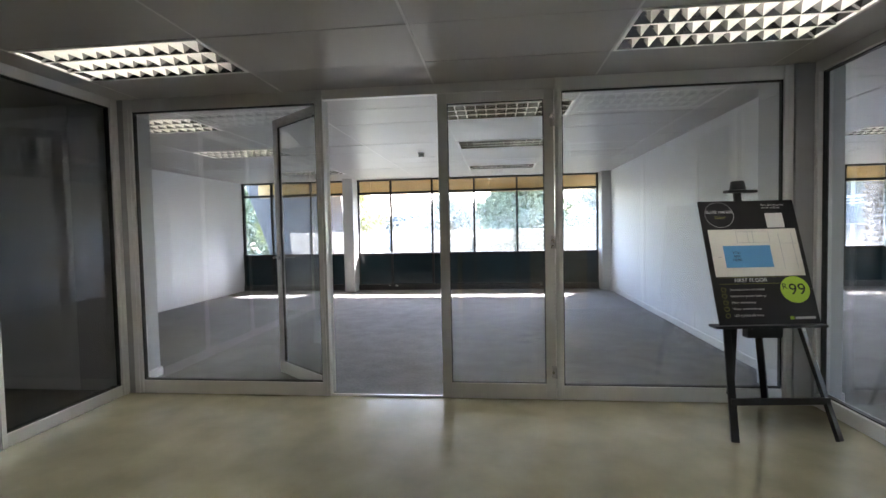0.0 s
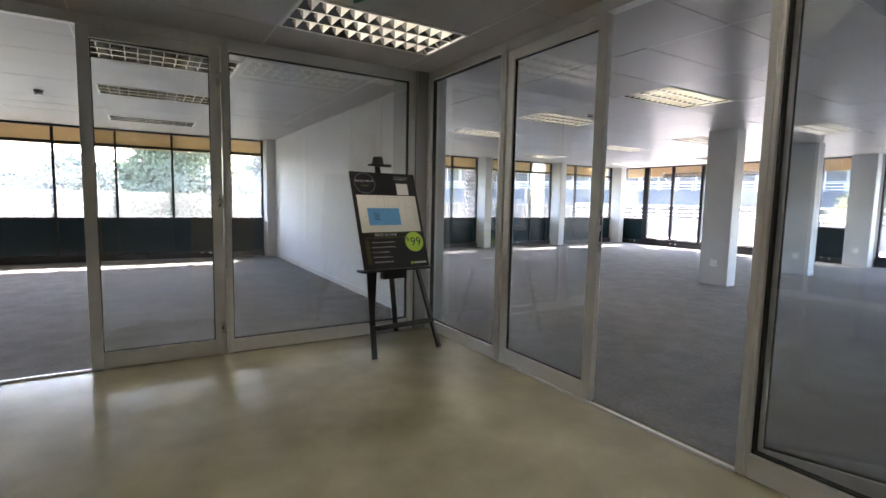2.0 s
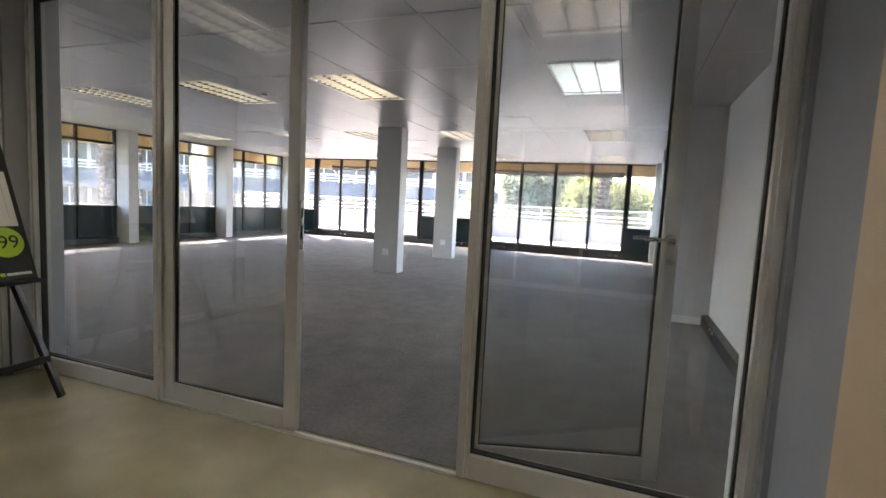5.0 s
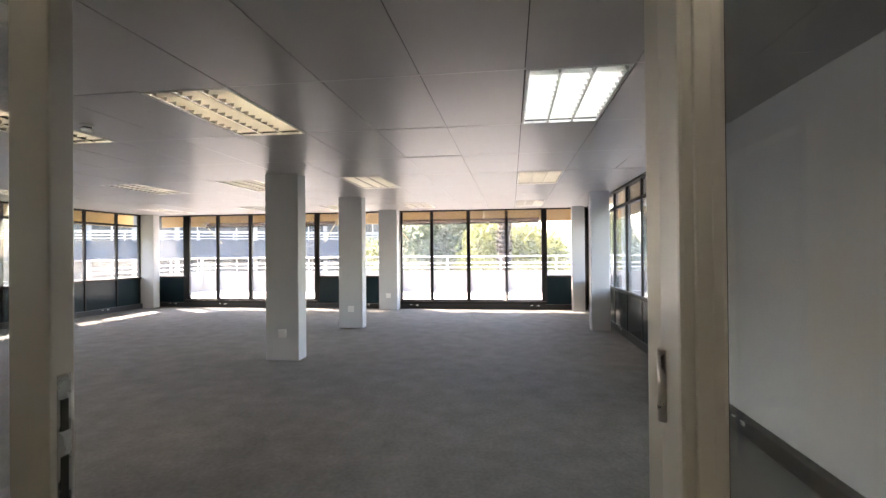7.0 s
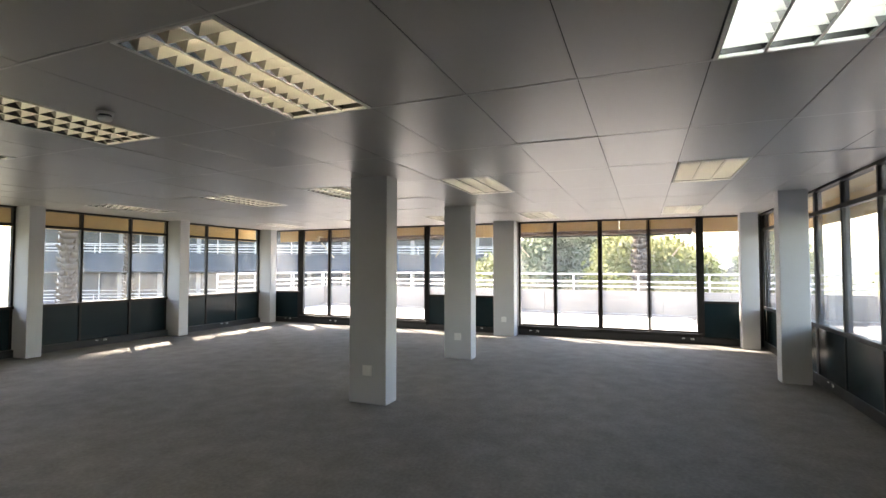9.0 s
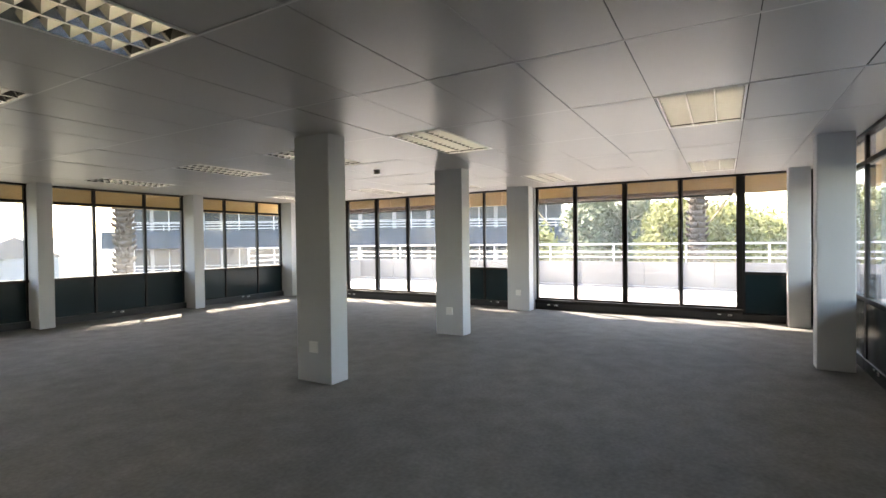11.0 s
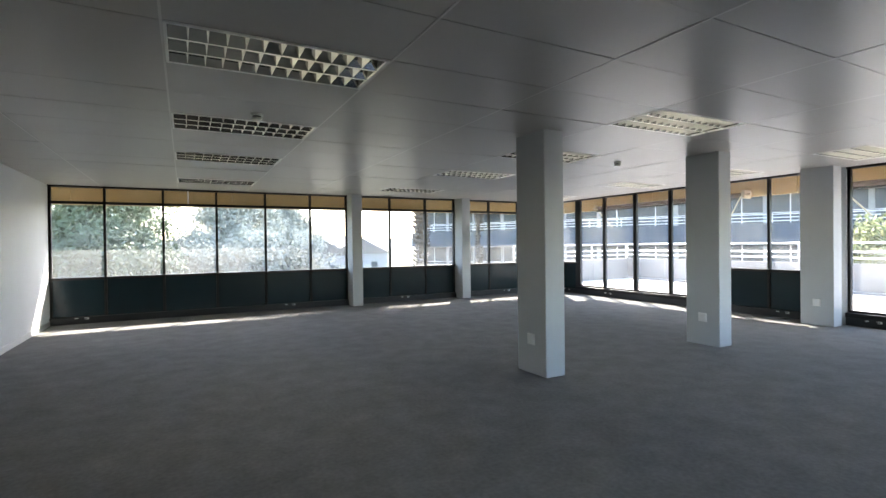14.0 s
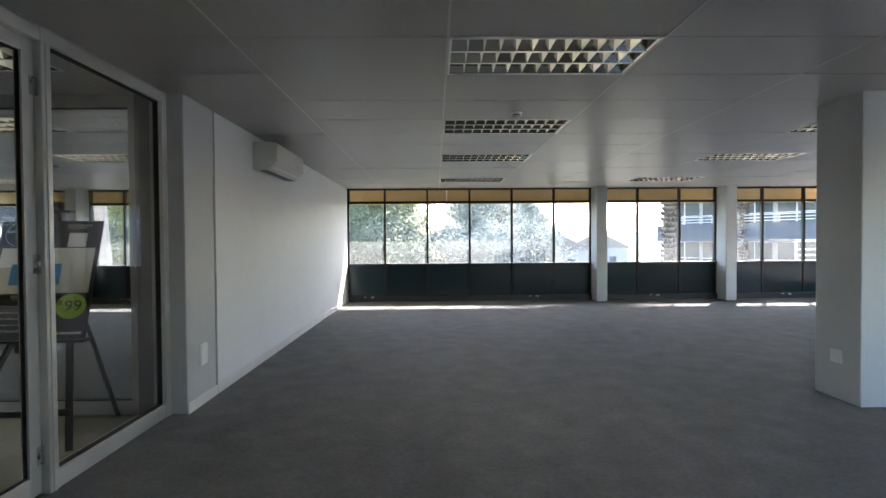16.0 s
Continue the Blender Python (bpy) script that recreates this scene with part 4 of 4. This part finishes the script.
def railing(a, b, label):
    a, b = Vector(a), Vector(b)
    r = thing("railing", (a + b) / 2, label, "railing", "terrace railings")
    n = round((b - a).length / 1.9)
    for i in range(n + 1):
        p = a.lerp(b, i / n)
        bm = bmesh.new()
        cyl(bm, p, p + Vector((0, 0, 0.54)), 0.025, 10)
        part("post", bm, RAILWHITE, r)
    for z in (0.14, 0.3, 0.54):
        bm = bmesh.new()
        cyl(bm, a + Vector((0, 0, z)), b + Vector((0, 0, z)), 0.024, 8)
        part("rail", bm, RAILWHITE, r)


solo("terrace_slab_south", boxes((7.0, EX + 0.1, -4.7, SY - 0.1, -0.5, -0.07)), PAVING, "pale concrete terrace along the southern windows", "terrace", kind=STRUCT)
parapet("parapet_south", [(7.0, PX, -4.68, -4.5)], "pale painted concrete terrace parapet")
railing((7.0, -4.59, 0.74), (PX, -4.59, 0.74), "white metal railing on the parapet")
railing((PX + 0.09, -4.5, 0.74), (PX + 0.09, PYN - 0.09, 0.74), "white metal railing on the parapet")
railing((EX + 0.4, PYN - 0.09, 0.74), (PX, PYN - 0.09, 0.74), "white metal railing on the parapet")
solo("terrace_kerb", boxes((PX - 0.3, PX, -4.5, PYN - 0.18, -0.07, 0.04)), PARAPET, "low concrete kerb at the foot of the parapet", "kerb", kind=STRUCT, bev=0.01)

bm = bmesh.new()
prism(bm, [(-5.3, -3.7), (-3.2, -3.7), (-3.25, 0.3), (-3.5, 3.2), (-6.2, 3.2), (-5.2, 0.3)], NY + 1.3, NY + 1.8)
solo("concrete_pylon", bm, PYLON, "grey flared concrete pylon outside the window", "pylon", kind=STRUCT)
bm = bmesh.new()
cyl(bm, (5.34, NY - 0.03, 2.24), (5.34, NY - 0.03, 2.49), 0.011, 10)
solo("white_tube", bm, PLASTIC, "short white tube hanging at the window head", "tube")

# ground, far ground and road
solo("ground", boxes((-1500, 1500, -1500, 1500, -4.2, -3.7)), GRASS, "dry open ground reaching the horizon", "ground", kind=STRUCT)
solo("road_north", boxes((-200, 200, 22, 31, -3.7, -3.66)), ASPHALT, "asphalt road beyond the trees", "road", kind=STRUCT)
solo("car_park_south", boxes((-40, 80, -34, -5, -3.7, -3.66)), ASPHALT, "asphalt car park", "road", kind=STRUCT)
solo("base_storey", boxes((R2W - 0.3, EX + 0.08, -3.2, NY + 0.08, -3.7, -0.2)), PARAPET, "plain storey under the office", "wall", kind=STRUCT)


# a low wooded ridge closes the view
def ridge(radius, base, height, a0, a1, seed):
    rng = random.Random(seed)
    k = 160
    waves = [(rng.uniform(2, 14), rng.uniform(0, math.tau), rng.uniform(0.2, 1.0)) for i in range(7)]
    low, high = [], []
    bm = bmesh.new()
    for i in range(k + 1):
        a = a0 + (a1 - a0) * i / k
        h = height * (0.6 + 0.12 * sum(w * math.sin(f * a + p) for f, p, w in waves)) + rng.uniform(-0.4, 0.4)
        c, d = math.cos(a), math.sin(a)
        low.append(bm.verts.new((radius * c, radius * d, base)))
        high.append(bm.verts.new(((radius + 60) * c, (radius + 60) * d, base + max(2, h))))
    for i in range(k):
        bm.faces.new((low[i], low[i + 1], high[i + 1], high[i]))
    solo("ridge", bm, HILL, "distant wooded ridge, haze put into its grey-green colour", "hill", kind=STRUCT)


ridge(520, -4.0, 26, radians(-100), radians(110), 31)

# ---- far buildings ----
def block(origin, yaw, length, depth, floors, base, storey, label, balconies=True):
    """A building of banded floors along local x, facing local -y."""
    o = thing("office_building", (0, 0, 0), label, "building", "far buildings")
    top = base + floors * storey
    part("wall", boxes((0, length, 0.6, depth, base, top)), BUILDWHITE, o)
    for f in range(floors):
        z = base + f * storey
        part("cladding_band", boxes((0, length, -1.2, 0.6, z - 0.4, z + 0.85)), BUILDBLUE, o, bev=0.02)
        k = int(length / 2.6)
        for i in range(k):
            x = (i + 0.5) * length / k
            win = part("window", boxes((x - 1.15, x + 1.15, 0.55, 0.62, z + 0.9, z + storey - 0.5)), FARGLASS, o)
            part("frame", boxes((x - 0.03, x + 0.03, 0.5, 0.55, z + 0.9, z + storey - 0.5), (x - 1.15, x + 1.15, 0.5, 0.55, z + 1.55, z + 1.6)), RAILWHITE, win)
        if balconies:
            bm = bmesh.new()
            for dz in (0.15, 0.35, 0.55):
                cyl(bm, (0, -1.15, z + 0.85 + dz), (length, -1.15, z + 0.85 + dz), 0.03, 6)
            for i in range(int(length / 2.2) + 1):
                cyl(bm, (i * 2.2, -1.15, z + 0.85), (i * 2.2, -1.15, z + 1.4), 0.03, 6)
            part("balcony_rail", bm, RAILWHITE, o)
    part("roof", boxes((-0.4, length + 0.4, -1.4, depth + 0.4, top - 0.2, top + 0.5)), BUILDBLUE, o)
    o.matrix_basis = pose(*origin, 0, 0, yaw)
    return o


block((24.0, 40.0, 0), -58, 34, 12, 4, -1.75, 3.3, "blue-grey clad office block with railed balconies")
block((-14, 62, 0), 4, 14, 8, 2, -3.0, 2.8, "low pale building beyond the road", False)
block((6, 58, 0), -5, 12, 8, 2, -3.6, 2.6, "low pale building beyond the road", False)


def house(x, y, w, d, h, yaw):
    o = thing("house", (0, 0, 0), "pale house with pitched roof in the distance", "house", "far houses")
    part("wall", boxes((-w / 2, w / 2, -d / 2, d / 2, 0, h)), BUILDWHITE, o)
    bm = bmesh.new()
    prism(bm, [(-w / 2 - 0.4, h), (w / 2 + 0.4, h), (0, h + w * 0.25)], -d / 2 - 0.4, d / 2 + 0.4)
    part("roof", bm, ROOFTILE, o)
    for i in (-1, 1):
        part("window", boxes((i * w / 4 - 0.6, i * w / 4 + 0.6, -d / 2 - 0.05, -d / 2 + 0.02, 1, 2.2)), FARGLASS, o)
    o.matrix_basis = pose(x, y, -3.7, 0, 0, yaw)


for hx, hy, yaw in ((31, 84, 10), (23, 75, -15), (-4, 80, 5), (40, -60, 40), (60, -45, 70), (22, -70, 10), (75, 10, 90), (78, -12, 80)):
    house(hx, hy, 11, 8, 3.6, yaw)


# ---- trees ----
def tree(x, y, height, spread, seed, material=None, label="broad leafy green tree outside the windows", low=0.3):
    rng = random.Random(seed)
    t = thing("tree", (x, y, -3.7), label, "tree", "trees outside")
    bm = bmesh.new()
    base = Vector((x, y, -3.7))
    fork = base + Vector((rng.uniform(-0.3, 0.3), rng.uniform(-0.3, 0.3), height * 0.4))
    cyl(bm, base, fork, 0.2, 9, 0.13)
    ends = []
    for i in range(9):
        a = rng.uniform(0, math.tau)
        e = base + Vector((math.cos(a) * spread * rng.uniform(0.3, 0.75), math.sin(a) * spread * rng.uniform(0.3, 0.75), height * rng.uniform(0.5, 0.9)))
        cyl(bm, fork, e, 0.08, 6, 0.02)
        ends.append(e)
    part("trunk", bm, BARK, t)
    vs, fs = [], []
    clumps = []
    for i in range(int(48 + 16 * spread)):
        a, r = rng.uniform(0, math.tau), spread * math.sqrt(rng.random())
        zz = height * (low + (1 - low) * rng.random() ** 0.8)
        k = math.sin(min(1, (zz / height - low) / (1 - low) * 0.9 + 0.12) * math.pi) ** 0.5
        clumps.append((base + Vector((math.cos(a) * r * k, math.sin(a) * r * k, zz)), rng.uniform(0.5, 1.15)))
    for c, cr in clumps:
        for j in range(300):
            d = Vector((rng.gauss(0, 1), rng.gauss(0, 1), rng.gauss(0, 0.8)))
            p = c + d.normalized() * cr * rng.random() ** 0.4
            u = Vector((rng.gauss(0, 1), rng.gauss(0, 1), rng.gauss(0, 1))).normalized()
            w = u.orthogonal().normalized()
            s = rng.uniform(0.055, 0.115)
            i0 = len(vs)
            vs += [p - u * s, p + w * s * 0.6, p + u * s, p - w * s * 0.6]
            fs.append((i0, i0 + 1, i0 + 2, i0 + 3))
    o = ORIGIN[t]
    me = bpy.data.meshes.new("crown")
    me.from_pydata([v - o for v in vs], [], fs)
    me.materials.append(material or LEAF)
    cr = new("crown", me)
    cr.parent = t
    return t


def palm(x, y, height, seed, reach=2.4, fronds=26):
    rng = random.Random(seed)
    t = thing("palm_tree", (x, y, -3.7), "tall palm with a rough ringed trunk", "palm", "palms outside")
    bm = bmesh.new()
    for i in range(int(height / 0.22)):
        z = -3.7 + i * 0.22
        cyl(bm, (x, y, z), (x, y, z + 0.24), 0.25, 11, 0.33)
        for j in range(7):
            a = rng.uniform(0, math.tau)
            p = Vector((x + 0.3 * math.cos(a), y + 0.3 * math.sin(a), z + 0.12))
            cyl(bm, p, p + Vector((math.cos(a) * 0.12, math.sin(a) * 0.12, 0.16)), 0.06, 5, 0.02)
    part("trunk", bm, BARK, t)
    vs, fs = [], []
    top = Vector((x, y, height - 3.7))
    for i in range(fronds):
        a, lift = rng.uniform(0, math.tau), rng.uniform(-0.3, 1.1)
        for j in range(16):
            s = j / 15
            p = top + Vector((math.cos(a) * reach * s, math.sin(a) * reach * s, lift * 1.6 * s - 1.8 * s * s))
            side = Vector((-math.sin(a), math.cos(a), 0))
            for k in (-1, 1):
                q = p + side * k * 0.45 * (1.1 - s) - Vector((0, 0, 0.25))
                i0 = len(vs)
                vs += [p, p + Vector((math.cos(a), math.sin(a), 0)) * 0.09, q]
                fs.append((i0, i0 + 1, i0 + 2))
    me = bpy.data.meshes.new("fronds")
    me.from_pydata([v - ORIGIN[t] for v in vs], [], fs)
    me.materials.append(LEAF)
    f = new("fronds", me)
    f.parent = t


tree(28.5, 5.9, 7.0, 1.4, 1)
tree(29.5, 4.2, 6.7, 1.5, 2)
tree(27.5, 2.4, 6.3, 1.3, 3, LEAFY, "yellow-green leafy tree beyond the parapet")
tree(28.5, 0.5, 6.2, 1.2, 4, LEAFY, "yellow-green leafy tree beyond the parapet")
tree(30, -0.9, 5.5, 1.0, 5, LEAFY, "yellow-green leafy tree beyond the parapet")
tree(26.0, 7.9, 5.1, 0.9, 6, LEAFY, "small yellow-leaved tree beyond the parapet")
palm(26.0, 1.45, 9.5, 7)
# Its unseen crown is raised and thickened to block sun at the middle windows.
palm(14.9, 20.4, 14.5, 8, 3.0, 60)
palm(26.6, 34.0, 9.5, 9)
tree(2.2, 27.0, 8.9, 2.4, 10, low=0.4)
tree(8.2, 32.0, 7.9, 3.0, 12, HAZELEAF, "broad tree outside the windows, leaf colour paled for haze", low=0.4)
tree(11.2, 33.5, 7.4, 2.2, 13, HAZELEAF, "broad tree outside the windows, leaf colour paled for haze", low=0.4)
tree(9.4, 28.0, 5.7, 3.0, 21, HAZELEAF, "low tree outside the windows, leaf colour paled for haze", low=0.5)
tree(2.6, 25.0, 5.6, 2.3, 22, LEAF, "low leafy tree outside the windows", low=0.5)
tree(6.0, 29.0, 5.3, 2.0, 23, HAZELEAF, "low tree outside the windows, leaf colour paled for haze", low=0.5)
tree(-2.6, 31.0, 6.6, 3.0, 14, HAZELEAF, "broad tree outside the windows, leaf colour paled for haze", low=0.4)
tree(1.6, 37.0, 6.4, 2.4, 15, low=0.4)
tree(-8.0, 24.0, 8.0, 2.6, 16, LEAFY, "yellow-green leafy tree beyond the parapet", low=0.4)
tree(-13.0, 27.0, 7.5, 3.0, 17, low=0.12)
tree(38.0, -5.8, 7.4, 1.8, 18)
tree(34.0, -14.0, 7.0, 2.6, 19)
tree(20.0, -6.6, 6.9, 1.7, 20, LEAFY, "yellow-green leafy tree beyond the southern terrace")

# ---- terrace paving, laid last ----
pave_mesh = mesh_of("paver", boxes((-0.295, 0.295, -0.295, 0.295, 0, 0.05)), PAVING)
pv = solo("terrace_paving", boxes((EX + 0.12, PX - 0.3, -4.5, PYN - 0.18, -0.07, -0.062)), PARAPET, "pale square terrace pavers", "paving", kind=STRUCT)
for i in range(9):
    for j in range(22):
        o = new("paver", pave_mesh)
        o.parent = pv
        o.location = Vector((EX + 0.45 + 0.6 * i, 0.35 + 0.6 * j, -0.062)) - pv.location
